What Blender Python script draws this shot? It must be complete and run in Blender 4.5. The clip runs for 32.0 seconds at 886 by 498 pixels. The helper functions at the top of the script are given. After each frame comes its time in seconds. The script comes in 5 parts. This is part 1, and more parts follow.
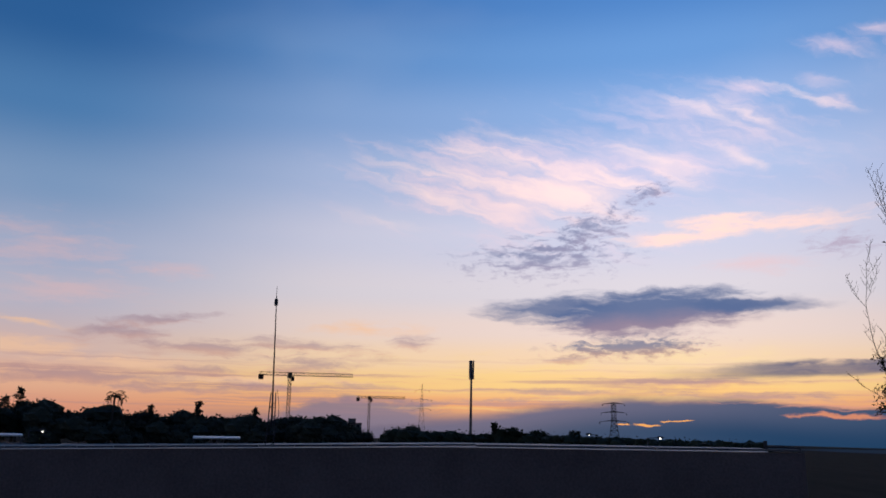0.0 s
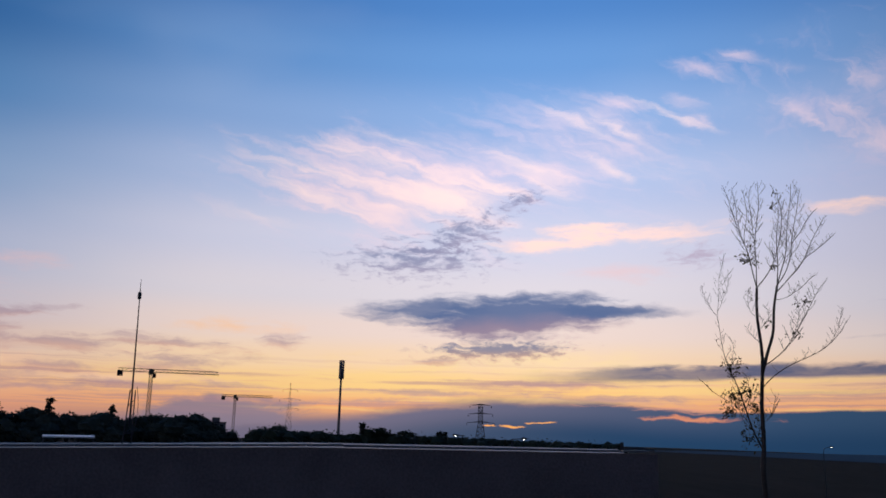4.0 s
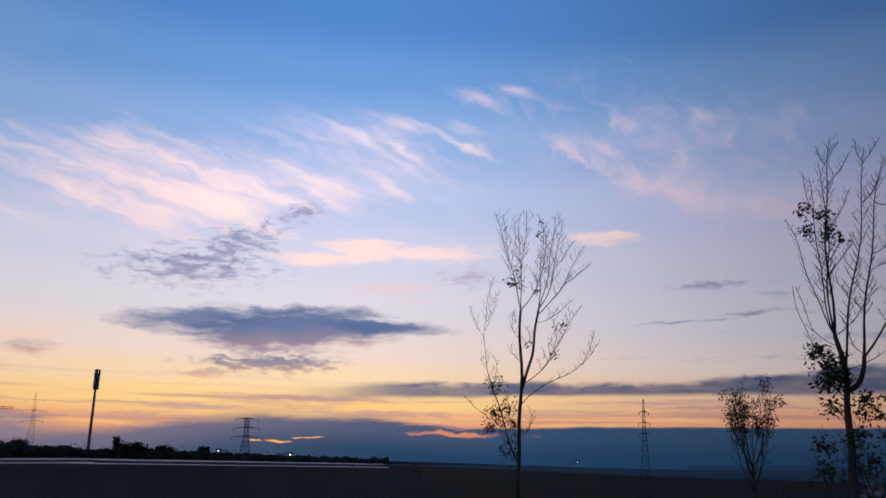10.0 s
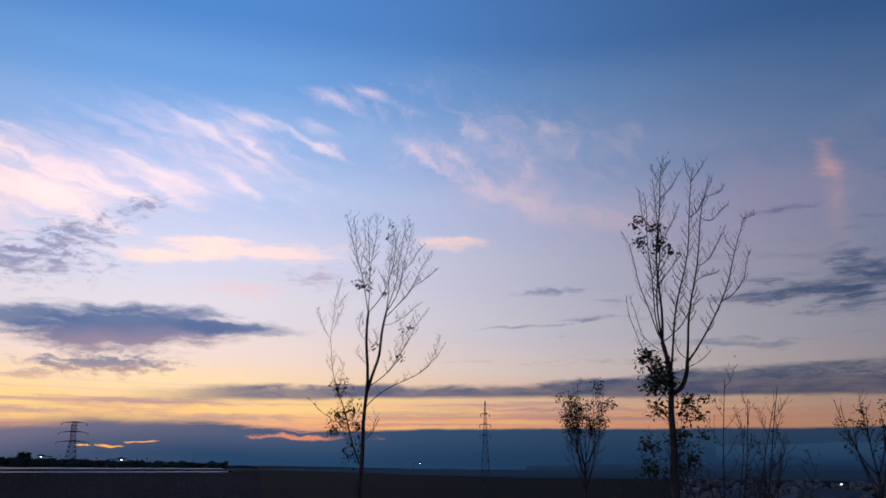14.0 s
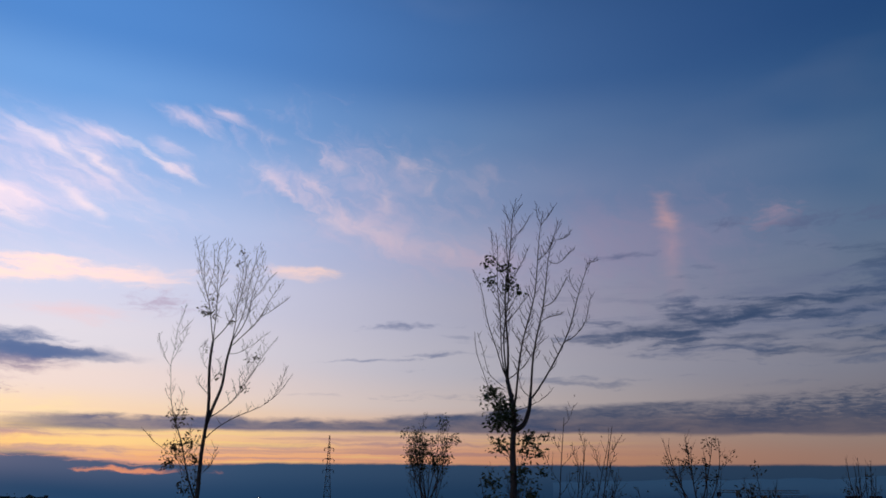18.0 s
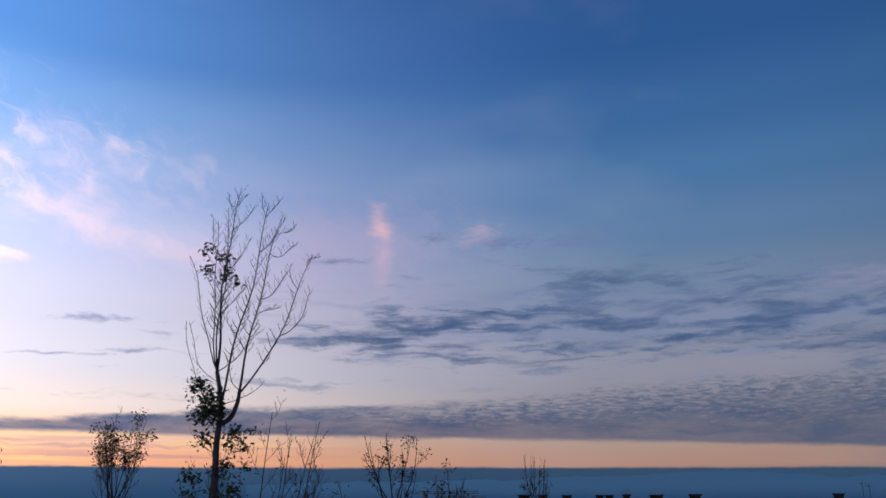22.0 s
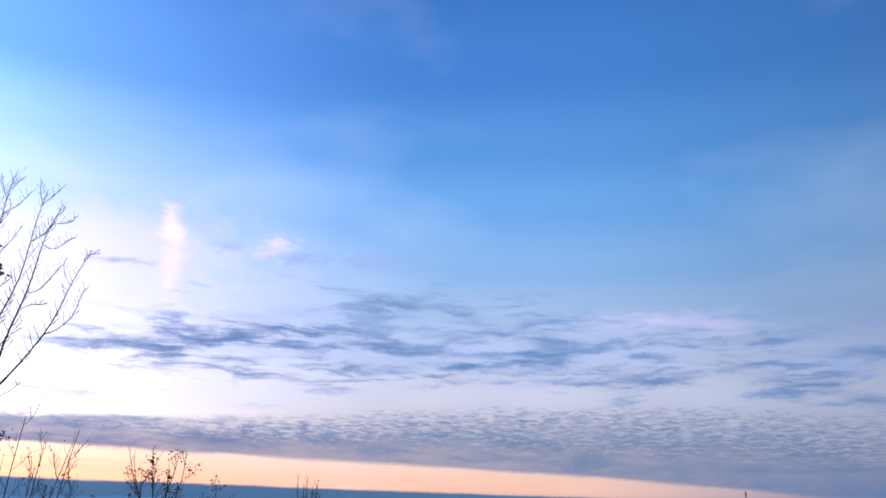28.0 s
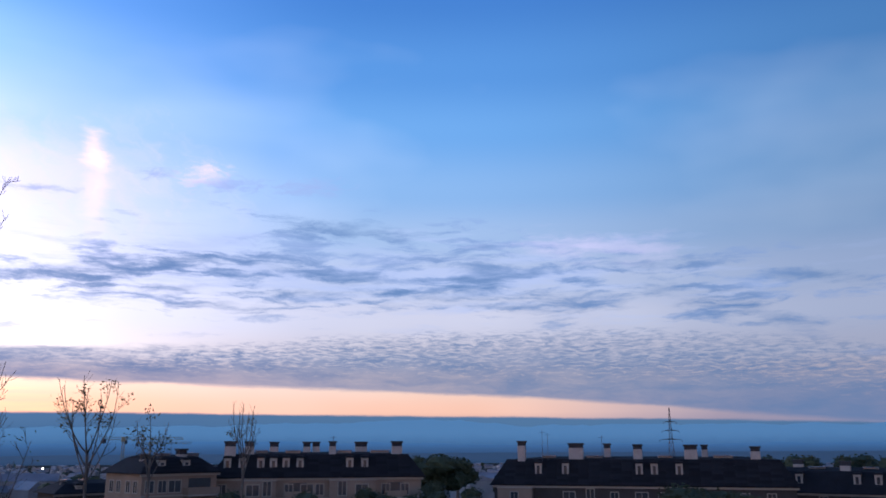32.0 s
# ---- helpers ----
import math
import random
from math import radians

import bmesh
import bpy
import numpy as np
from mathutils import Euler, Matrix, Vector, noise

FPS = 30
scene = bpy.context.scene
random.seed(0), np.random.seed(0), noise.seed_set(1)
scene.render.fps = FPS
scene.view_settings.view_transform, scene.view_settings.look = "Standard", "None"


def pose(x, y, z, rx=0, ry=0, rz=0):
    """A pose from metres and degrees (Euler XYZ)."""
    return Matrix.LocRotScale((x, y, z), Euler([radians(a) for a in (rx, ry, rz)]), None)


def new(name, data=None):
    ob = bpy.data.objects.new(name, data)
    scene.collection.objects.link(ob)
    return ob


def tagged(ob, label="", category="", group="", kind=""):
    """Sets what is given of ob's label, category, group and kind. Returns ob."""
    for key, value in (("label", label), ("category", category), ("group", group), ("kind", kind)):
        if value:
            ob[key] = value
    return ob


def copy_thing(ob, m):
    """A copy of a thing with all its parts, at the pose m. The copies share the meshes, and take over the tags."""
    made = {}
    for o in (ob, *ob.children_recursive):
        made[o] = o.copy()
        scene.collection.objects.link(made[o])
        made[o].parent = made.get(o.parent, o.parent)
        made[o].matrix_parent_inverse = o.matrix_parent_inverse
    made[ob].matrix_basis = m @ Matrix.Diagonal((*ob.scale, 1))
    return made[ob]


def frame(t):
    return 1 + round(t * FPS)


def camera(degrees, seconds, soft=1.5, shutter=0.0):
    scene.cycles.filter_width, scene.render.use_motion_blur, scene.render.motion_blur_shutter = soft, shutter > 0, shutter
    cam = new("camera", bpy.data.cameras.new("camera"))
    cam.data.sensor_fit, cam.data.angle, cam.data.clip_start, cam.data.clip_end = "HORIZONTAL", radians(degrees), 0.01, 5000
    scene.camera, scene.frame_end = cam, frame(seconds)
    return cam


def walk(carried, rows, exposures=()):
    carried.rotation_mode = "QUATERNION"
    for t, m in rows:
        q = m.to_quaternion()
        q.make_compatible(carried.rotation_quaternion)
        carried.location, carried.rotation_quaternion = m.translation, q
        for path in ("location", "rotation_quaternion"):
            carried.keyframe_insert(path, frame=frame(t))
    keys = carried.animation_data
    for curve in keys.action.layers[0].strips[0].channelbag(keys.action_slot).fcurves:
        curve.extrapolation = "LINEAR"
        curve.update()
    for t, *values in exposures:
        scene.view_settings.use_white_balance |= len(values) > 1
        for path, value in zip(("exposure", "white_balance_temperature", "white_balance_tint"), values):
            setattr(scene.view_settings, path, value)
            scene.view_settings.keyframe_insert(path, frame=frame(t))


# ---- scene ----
# The camera: seconds, x, y, z, bearing (clockwise from +y), tilt and lean in degrees.
PATH = [
    (0, 0.000, -0.000, 3.200, -0.00, 12.45, 0.90), (0.5, 0.000, -0.000, 3.200, 0.76, 12.43, 0.89), (1, 0.000, -0.000, 3.200, 1.59, 12.61, 1.08),
    (1.5, 0.000, -0.000, 3.200, 2.45, 12.58, 1.03), (2, 0.000, -0.000, 3.200, 4.61, 12.52, 0.67), (2.5, 0.000, -0.000, 3.200, 5.81, 12.57, 0.75),
    (3, 0.000, -0.000, 3.200, 6.58, 12.52, 1.07), (3.5, 0.000, -0.000, 3.200, 7.63, 12.35, 1.19), (4, 0.000, -0.000, 3.200, 8.67, 12.63, 1.21),
    (4.5, 0.000, -0.000, 3.200, 10.39, 12.95, 1.28), (6.5, 0.000, -0.000, 3.200, 14.70, 12.89, 0.55), (7, 0.000, -0.000, 3.200, 16.01, 13.04, 0.49),
    (7.5, 0.000, -0.000, 3.200, 17.26, 12.77, 0.49), (8, 0.000, -0.000, 3.200, 18.34, 12.60, 0.58), (8.5, 0.000, -0.000, 3.200, 19.41, 12.81, 0.73),
    (9, 0.000, -0.000, 3.200, 21.24, 13.34, 0.75), (9.5, 0.000, -0.000, 3.200, 22.67, 13.34, 1.02), (10, 0.000, -0.000, 3.200, 24.00, 13.88, 1.09),
    (10.5, 0.000, -0.000, 3.200, 24.28, 13.81, 0.94), (11, 0.000, -0.000, 3.200, 25.37, 13.70, 1.39),
    (11.5, 0.000, -0.000, 3.200, 26.62, 14.01, 1.56), (12, 0.000, -0.000, 3.200, 28.17, 14.19, 1.64),
    (12.5, 0.000, -0.000, 3.200, 29.41, 14.39, 1.46), (13, 0.000, -0.000, 3.200, 30.89, 14.39, 1.15),
    (13.5, 0.000, -0.000, 3.200, 32.58, 14.14, 0.69), (14, 0.000, -0.000, 3.200, 34.48, 14.16, 0.35),
    (14.5, 0.000, -0.000, 3.200, 36.00, 14.45, 0.55), (16.5, 0.000, -0.000, 3.200, 40.79, 15.09, 0.45),
    (17, 0.000, -0.000, 3.200, 41.57, 15.50, 0.50), (17.5, 0.000, -0.000, 3.200, 43.35, 15.69, 0.15), (18, 0.000, -0.000, 3.200, 44.70, 16.49, 0.58),
    (18.5, -0.010, 0.011, 3.155, 45.71, 16.70, 0.34), (19, -0.019, 0.023, 3.110, 47.46, 17.13, 0.44),
    (19.5, -0.045, 0.054, 3.095, 48.85, 16.51, 0.93), (20, -0.071, 0.084, 3.080, 52.59, 15.93, 0.99),
    (20.5, -0.087, 0.103, 3.070, 55.52, 16.64, -0.24), (21, -0.103, 0.123, 3.060, 59.42, 17.01, -0.68),
    (21.5, -0.101, 0.121, 3.061, 62.04, 16.96, -0.14), (22, -0.100, 0.119, 3.062, 64.69, 16.71, -0.16),
    (22.5, -0.098, 0.117, 3.062, 67.42, 17.15, 0.28), (23, -0.096, 0.115, 3.063, 69.19, 16.63, 0.52),
    (23.5, -0.095, 0.113, 3.064, 71.51, 16.90, 0.53), (24, -0.093, 0.111, 3.065, 72.82, 17.42, 0.50),
    (24.5, -0.092, 0.109, 3.066, 73.15, 17.75, 0.36), (26.5, -0.085, 0.102, 3.069, 75.23, 18.41, 1.41),
    (27, -0.084, 0.100, 3.070, 76.88, 18.53, 1.36), (27.5, -0.084, 0.100, 3.070, 77.68, 18.56, 1.49), (28, -0.084, 0.100, 3.070, 78.99, 18.20, 1.47),
    (28.5, -0.084, 0.100, 3.070, 80.25, 18.00, 1.56), (29, -0.084, 0.100, 3.070, 81.79, 17.95, 1.43),
    (29.5, -0.084, 0.100, 3.070, 84.33, 17.94, 0.87), (30, -0.084, 0.100, 3.070, 85.41, 16.95, 0.97),
    (30.5, -0.084, 0.100, 3.070, 84.81, 15.05, 0.46), (31, -0.084, 0.100, 3.070, 85.00, 12.55, -0.08),
    (31.5, -0.084, 0.100, 3.070, 84.76, 12.07, -0.35), (32, -0.084, 0.100, 3.070, 83.69, 13.27, -0.13),
]
cam = camera(55.35, 32.0, soft=1.7)
walk(cam, [(t, pose(x, y, z, 90 + tilt, 0, -turn) @ pose(0, 0, 0, 0, 0, lean)) for t, x, y, z, turn, tilt, lean in PATH],
     [(0, -0.38), (4, -0.36), (8, -0.38), (12, -0.33), (14, -0.3), (17, -0.32), (19, -0.25), (21, 0.16), (24, 0.76), (27, 1.45), (29, 1.72), (31, 1.76), (32, 1.64)])


# ---------------------------------------------------------------- sky
def srgb(r, g, b):
    """Linear colour of an sRGB triple."""
    return tuple(c / 12.92 if c <= 0.04045 else ((c + 0.055) / 1.055) ** 2.4 for c in (r / 255, g / 255, b / 255)) + (1.0,)


class Sock:
    """A node socket with arithmetic."""

    def __init__(self, tree, s):
        self.tree, self.s = tree, s

    def op(self, kind, *others, clamp=False):
        n = self.tree.nodes.new("ShaderNodeMath")
        n.operation, n.use_clamp = kind, clamp
        for i, o in enumerate((self, *others)):
            if isinstance(o, Sock):
                self.tree.links.new(o.s, n.inputs[i])
            else:
                n.inputs[i].default_value = o
        return Sock(self.tree, n.outputs[0])

    def __add__(self, o):
        return self.op("ADD", o)

    def __sub__(self, o):
        return self.op("SUBTRACT", o)

    def __mul__(self, o):
        return self.op("MULTIPLY", o)

    def __truediv__(self, o):
        return self.op("DIVIDE", o)

    def step(self, lo, hi):
        n = self.tree.nodes.new("ShaderNodeMapRange")
        n.interpolation_type = "SMOOTHSTEP"
        self.tree.links.new(self.s, n.inputs[0])
        for i, v in ((1, lo), (2, hi)):
            if isinstance(v, Sock):
                self.tree.links.new(v.s, n.inputs[i])
            else:
                n.inputs[i].default_value = v
        return Sock(self.tree, n.outputs[0])


def ramp(tree, fac, stops, lo, hi, smooth="EASE"):
    """Colour ramp of fac over lo..hi; a stop is (place, colour) or (place, number)."""
    n = tree.nodes.new("ShaderNodeValToRGB")
    n.color_ramp.interpolation = smooth
    tree.links.new(((fac - lo) / (hi - lo)).s, n.inputs[0])
    e = n.color_ramp.elements
    for i, (p, c) in enumerate(stops):
        x = e[i] if i < 2 else e.new((p - lo) / (hi - lo))
        if i < 2:
            x.position = (p - lo) / (hi - lo)
        x.color = c if isinstance(c, tuple) else (c, c, c, 1)
    return n.outputs[0]


def level(tree, fac, stops, lo, hi, smooth="B_SPLINE"):
    """A number that follows fac along stops."""
    return Sock(tree, ramp(tree, fac, stops, lo, hi, smooth)) * 1.0


def mix(tree, fac, a, b):
    n = tree.nodes.new("ShaderNodeMix")
    n.data_type = "RGBA"
    for i, v in ((0, fac), (6, a), (7, b)):
        if isinstance(v, Sock):
            v = v.s
        if isinstance(v, (tuple, float, int)):
            n.inputs[i].default_value = v
        else:
            tree.links.new(v, n.inputs[i])
    return n.outputs[2]


def fbm(tree, x, y, sx, sy, detail=6.0, rough=0.6, seed=0.0, turn=0.0, warp=0.0):
    """Noise about 0..1 over bearings and heights, stretched by sx, sy per degree, turned by so many degrees."""
    c, s = math.cos(radians(turn)), math.sin(radians(turn))
    v = tree.nodes.new("ShaderNodeCombineXYZ")
    tree.links.new(((x * c + y * s) * sx).s, v.inputs[0])
    tree.links.new(((y * c - x * s) * sy).s, v.inputs[1])
    v.inputs[2].default_value = seed
    n = tree.nodes.new("ShaderNodeTexNoise")
    n.inputs["Scale"].default_value, n.inputs["Detail"].default_value = 1.0, detail
    n.inputs["Roughness"].default_value, n.inputs["Distortion"].default_value = rough, warp
    tree.links.new(v.outputs[0], n.inputs["Vector"])
    return Sock(tree, n.outputs[0])


def cloud_group():
    """Node group: one cloud as an ellipse bent along its length, frayed by a noise. Gives its cover and its height within."""
    g = bpy.data.node_groups.new("cloud", "ShaderNodeTree")
    names = ("bearing", "height", "bearing0", "height0", "half_length", "half_depth", "slope", "bend", "noise", "fray", "soft", "cover")
    for nm in names:
        g.interface.new_socket(nm, in_out="INPUT", socket_type="NodeSocketFloat")
    for nm in ("cover", "level"):
        g.interface.new_socket(nm, in_out="OUTPUT", socket_type="NodeSocketFloat")
    gi, go = g.nodes.new("NodeGroupInput"), g.nodes.new("NodeGroupOutput")
    i = {nm: Sock(g, gi.outputs[k]) for k, nm in enumerate(names)}
    u = i["bearing"] - i["bearing0"]
    v = (u * u * i["bend"] + u * i["slope"] + i["height0"] - i["height"]) * -1.0 / i["half_depth"]
    u = u / i["half_length"]
    m = i["noise"].op("MULTIPLY_ADD", i["fray"], (u * u + v * v).op("SQRT") * -1.0 + 1.0)
    m = i["fray"].op("MULTIPLY_ADD", -0.5, m)
    n = m.step(0.0, i["soft"])
    g.links.new((n * i["cover"]).s, go.inputs[0])
    g.links.new(v.s, go.inputs[1])
    return g


def make_sky():
    w = bpy.data.worlds.new("dusk_sky")
    scene.world = w
    w.use_nodes = True
    nt = w.node_tree
    bg = nt.nodes["Background"]
    tc = nt.nodes.new("ShaderNodeTexCoord")
    sep = nt.nodes.new("ShaderNodeSeparateXYZ")
    nt.links.new(tc.outputs["Generated"], sep.inputs[0])
    dx, dy, dz = (Sock(nt, sep.outputs[i]) for i in range(3))
    az0 = dx.op("ARCTAN2", dy) * 57.29578
    el0 = dz.op("ARCSINE") * 57.29578
    # clear sky: towards the sunset, to its left and far to its right
    glow = ramp(nt, el0, [(-2, srgb(70, 85, 115)), (0.6, srgb(128, 114, 132)), (2.0, srgb(244, 172, 116)), (3.4, srgb(252, 206, 140)), (5.0, srgb(248, 214, 178)),
                          (7.0, srgb(236, 214, 206)), (9.5, srgb(216, 212, 222)), (13, srgb(194, 203, 228)), (17, srgb(162, 185, 224)), (21, srgb(126, 163, 214)),
                          (25, srgb(94, 143, 203)), (29, srgb(70, 122, 188)), (42, srgb(34, 84, 150)), (90, srgb(16, 44, 98))], -2, 90)
    left = ramp(nt, el0, [(-2, srgb(90, 85, 105)), (1.2, srgb(228, 156, 128)), (3.0, srgb(238, 184, 152)), (5.0, srgb(218, 188, 182)), (8, srgb(192, 190, 208)),
                          (11, srgb(166, 182, 214)), (15, srgb(128, 164, 208)), (20, srgb(80, 134, 192)), (25, srgb(48, 104, 168)), (30, srgb(40, 92, 156)), (42, srgb(26, 70, 130)),
                          (90, srgb(14, 40, 92))], -2, 90)
    right = ramp(nt, el0, [(-2, srgb(36, 60, 94)), (1.4, srgb(170, 134, 138)), (2.4, srgb(206, 164, 150)), (4.2, srgb(200, 174, 168)), (6.0, srgb(166, 162, 180)), (8.5, srgb(166, 170, 195)),
                           (11, srgb(146, 160, 194)), (14, srgb(120, 147, 188)), (17, srgb(98, 136, 185)), (21, srgb(76, 123, 180)), (25, srgb(60, 108, 170)), (30, srgb(46, 92, 158)),
                           (42, srgb(26, 64, 124)), (90, srgb(14, 40, 90))], -2, 90)
    mid = ramp(nt, el0, [(-2, srgb(45, 68, 100)), (1.2, srgb(216, 142, 118)), (2.6, srgb(242, 174, 138)), (4.4, srgb(236, 196, 172)), (6.0, srgb(228, 212, 210)), (8.5, srgb(208, 206, 221)),
                         (12, srgb(192, 196, 222)), (16, srgb(174, 186, 224)), (20, srgb(140, 166, 214)), (24, srgb(108, 148, 204)), (28, srgb(76, 124, 190)), (42, srgb(36, 82, 148)),
                         (90, srgb(13, 40, 92))], -2, 90)
    back = srgb(80, 96, 128)
    col = mix(nt, az0.step(-6, -26), glow, left)
    col = mix(nt, az0.step(18, 48), col, mid)
    col = mix(nt, az0.step(46, 78), col, right)
    col = mix(nt, az0.op("ABSOLUTE").step(118, 165) * el0.step(60, 20), col, back)
    # the light fades away from the sunset
    col = mix(nt, az0.step(80, 112) * el0.step(46, 8) * 0.42, col, srgb(50, 92, 138))
    col = mix(nt, az0.step(86, 106) * el0.step(6, 2) * 0.75, col, srgb(112, 116, 146))
    col = mix(nt, az0.step(36, 64) * 0.1, col, (0, 0, 0, 1))
    col = mix(nt, az0.step(56, 84) * 0.22, col, (0, 0, 0, 1))
    # uneven clear air
    haze = fbm(nt, az0, el0, 0.05, 0.12, 3, 0.5, 3.0)
    col = mix(nt, (haze - 0.5) * 0.16, col, (1, 1, 1, 1))
    # slow wobble of all cloud edges
    wx, wy = fbm(nt, az0, el0, 0.35, 0.6, 5, 0.55, 11.0) - 0.5, fbm(nt, az0, el0, 0.45, 0.9, 5, 0.55, 17.0) - 0.5
    az, el = az0 + wx * 2.2, el0 + wy * 0.9
    flat = fbm(nt, az, el, 0.22, 1.1, 8, 0.62, 2.0).step(0.27, 0.73)
    fine = fbm(nt, az, el, 0.9, 2.6, 7, 0.62, 5.0, warp=0.3).step(0.27, 0.73)
    tuft = fbm(nt, az0, el0, 0.16, 0.3, 3, 0.5, 41.0) - 0.5
    comb = (fbm(nt, az0 + wx * 2.6, el0 + wy * 1.5, 0.13, 0.95, 7, 0.6, 7.0, turn=-15, warp=0.5) + tuft * 0.55).step(0.22, 0.8)
    comb2 = (fbm(nt, az0 + wx * 2.4, el0 + wy * 1.4, 0.2, 0.95, 7, 0.6, 9.0, turn=-24, warp=0.5) + tuft * 0.5).step(0.22, 0.8)
    comb3 = (fbm(nt, az0 + wx * 3.2, el0 + wy * 2.2, 0.34, 0.6, 7, 0.6, 13.0, turn=-38, warp=0.9) + tuft * 0.5).step(0.22, 0.8)
    lumps = fbm(nt, az0 + wx * 1.6, el0 + wy * 0.7, 0.17, 1.0, 9, 0.62, 47.0, warp=0.25).step(0.3, 0.72)
    raft = fbm(nt, az0 + wx, el0 + wy * 0.35, 0.14, 1.35, 8, 0.6, 27.0).step(0.27, 0.73)
    group = cloud_group()

    def cloud(base, place, size, slope, colour, under=None, noise=flat, fray=1.2, soft=0.7, cover=0.9, bend=0.0):
        # tied to the layer before, so that the layers are worked out one by one
        n = nt.nodes.new("ShaderNodeGroup")
        n.node_tree = group
        tie = Sock(nt, base) * 1e-6
        for k, val in enumerate((tie + az, tie + el, *place, *size, slope, bend, noise, fray, soft, cover)):
            if isinstance(val, Sock):
                nt.links.new(val.s, n.inputs[k])
            else:
                n.inputs[k].default_value = val
        if under:
            colour = mix(nt, Sock(nt, n.outputs[1]).step(0.25, -0.6), colour, under)
        return mix(nt, Sock(nt, n.outputs[0]), base, colour)

    def after(base):
        """Bearing and height, tied to the layer before."""
        tie = Sock(nt, base) * 1e-6
        return tie + az0, tie + el0

    pale, pink, rose = srgb(246, 226, 224), srgb(232, 211, 222), srgb(226, 188, 202)
    gold, slate = srgb(255, 216, 138), srgb(88, 108, 150)

    # glow over the place of the sunset
    col = cloud(col, (6, 3.6), (15, 2.1), 0.0, gold, noise=flat, fray=1.0, soft=1.5, cover=0.48)
    col = cloud(col, (15, 5.1), (11, 1.2), 0.02, srgb(255, 228, 164), noise=flat, fray=1.1, soft=1.5, cover=0.42)
    col = cloud(col, (17, 3.0), (12, 1.0), 0.0, srgb(255, 200, 122), noise=flat, fray=0.8, soft=1.3, cover=0.6)
    # veil of cirrus: a soft body that rises to the right, with strands combed down across it
    col = cloud(col, (10.0, 17.2), (20, 6.0), 0.06, srgb(222, 206, 226), noise=comb, fray=0.7, soft=1.7, cover=0.8)
    col = cloud(col, (5.0, 16.4), (11.5, 4.2), -0.1, pink, noise=comb, fray=0.9, soft=1.4, cover=0.76)
    col = cloud(col, (9.0, 15.9), (9.0, 2.6), -0.1, pale, noise=comb, fray=0.8, soft=1.3, cover=0.8)
    for place, size, slope, bend, depth in (((-0.6, 15.9), (6.4, 0.7), -0.3, 0.006, 0.6), ((1.4, 17.2), (7.0, 0.75), -0.27, 0.0, 0.55), ((3.8, 18.5), (7.0, 0.9), -0.24, 0.0, 0.55), ((-3.4, 18.0), (3.6, 0.4), -0.2, 0.0, 0.4),
                                            ((5.0, 20.0), (5.4, 0.45), -0.14, 0.0, 0.4), ((-4.0, 14.2), (4.6, 0.6), -0.16, 0.0, 0.3), ((14.6, 18.2), (4.6, 1.2), -0.4, -0.01, 0.6), ((12.6, 16.6), (4.0, 1.1), -0.42, 0.0, 0.55),
                                            ((18.6, 20.8), (3.6, 0.6), -0.45, 0.0, 0.6), ((21.4, 20.2), (3.2, 0.5), -0.55, 0.0, 0.7), ((24.8, 21.2), (3.8, 0.45), -0.45, 0.0, 0.65), ((20.4, 17.8), (2.8, 0.55), -0.5, 0.0, 0.65), ((16.4, 16.4), (3.6, 0.9), -0.4, 0.0, 0.4)):
        col = cloud(col, place, size, slope, pale, noise=comb, fray=0.75, soft=1.6, cover=depth, bend=bend)
    col = cloud(col, (20.5, 19.2), (9.0, 3.4), -0.1, pink, noise=comb2, fray=1.1, soft=1.8, cover=0.5)
    for place, size in (((21.2, 22.2), (2.2, 0.7)), ((25.3, 22.2), (1.9, 0.75)), ((26.5, 20.6), (1.3, 0.5)), ((26.2, 24.0), (2.6, 0.9)), ((28.8, 24.6), (2.6, 0.7))):
        col = cloud(col, place, size, -0.28, pink, noise=comb2, fray=0.9, soft=1.6, cover=0.6)
    col = cloud(col, (39.0, 20.2), (12.0, 5.2), -0.16, srgb(206, 194, 222), noise=comb3, fray=1.2, soft=1.9, cover=0.5)
    for place, size, slope, depth in (((38.6, 17.9), (7.6, 1.2), -0.42, 0.55), ((32.6, 20.6), (2.4, 1.1), -0.6, 0.5), ((35.6, 20.4), (2.0, 0.9), -0.6, 0.5), ((36.6, 18.0), (2.4, 0.5), -0.35, 0.5), ((40.6, 19.6), (0.7, 1.5), 0.0, 0.5),
                                      ((43.6, 20.5), (1.0, 1.8), 0.3, 0.5), ((42.0, 22.2), (3.6, 0.9), -0.2, 0.4), ((36.4, 22.2), (3.4, 0.9), -0.35, 0.45), ((32.4, 23.4), (3.0, 0.7), -0.2, 0.4), ((47.4, 21.2), (1.6, 1.5), 0.4, 0.2), ((45.0, 16.2), (5.0, 0.9), -0.2, 0.4)):
        col = cloud(col, place, size, slope, pink, noise=comb3, fray=0.8, soft=1.8, cover=depth)
    col = cloud(col, (46.0, 16.0), (12.0, 2.6), -0.1, srgb(216, 194, 216), noise=comb2, fray=1.0, soft=1.9, cover=0.5)
    # lone bright puff with its fall streak, in a rosy veil
    col = cloud(col, (58.5, 16.4), (13.0, 5.4), 0.0, srgb(172, 162, 200), noise=comb3, fray=0.7, soft=1.8, cover=0.6)
    col = cloud(col, (60.5, 16.2), (1.3, 4.4), 0.0, rose, noise=flat, fray=0.3, soft=1.6, cover=0.42)
    col = cloud(col, (60.2, 18.4), (1.5, 1.9), -0.3, srgb(238, 194, 196), noise=flat, fray=0.45, soft=1.7, cover=0.85)
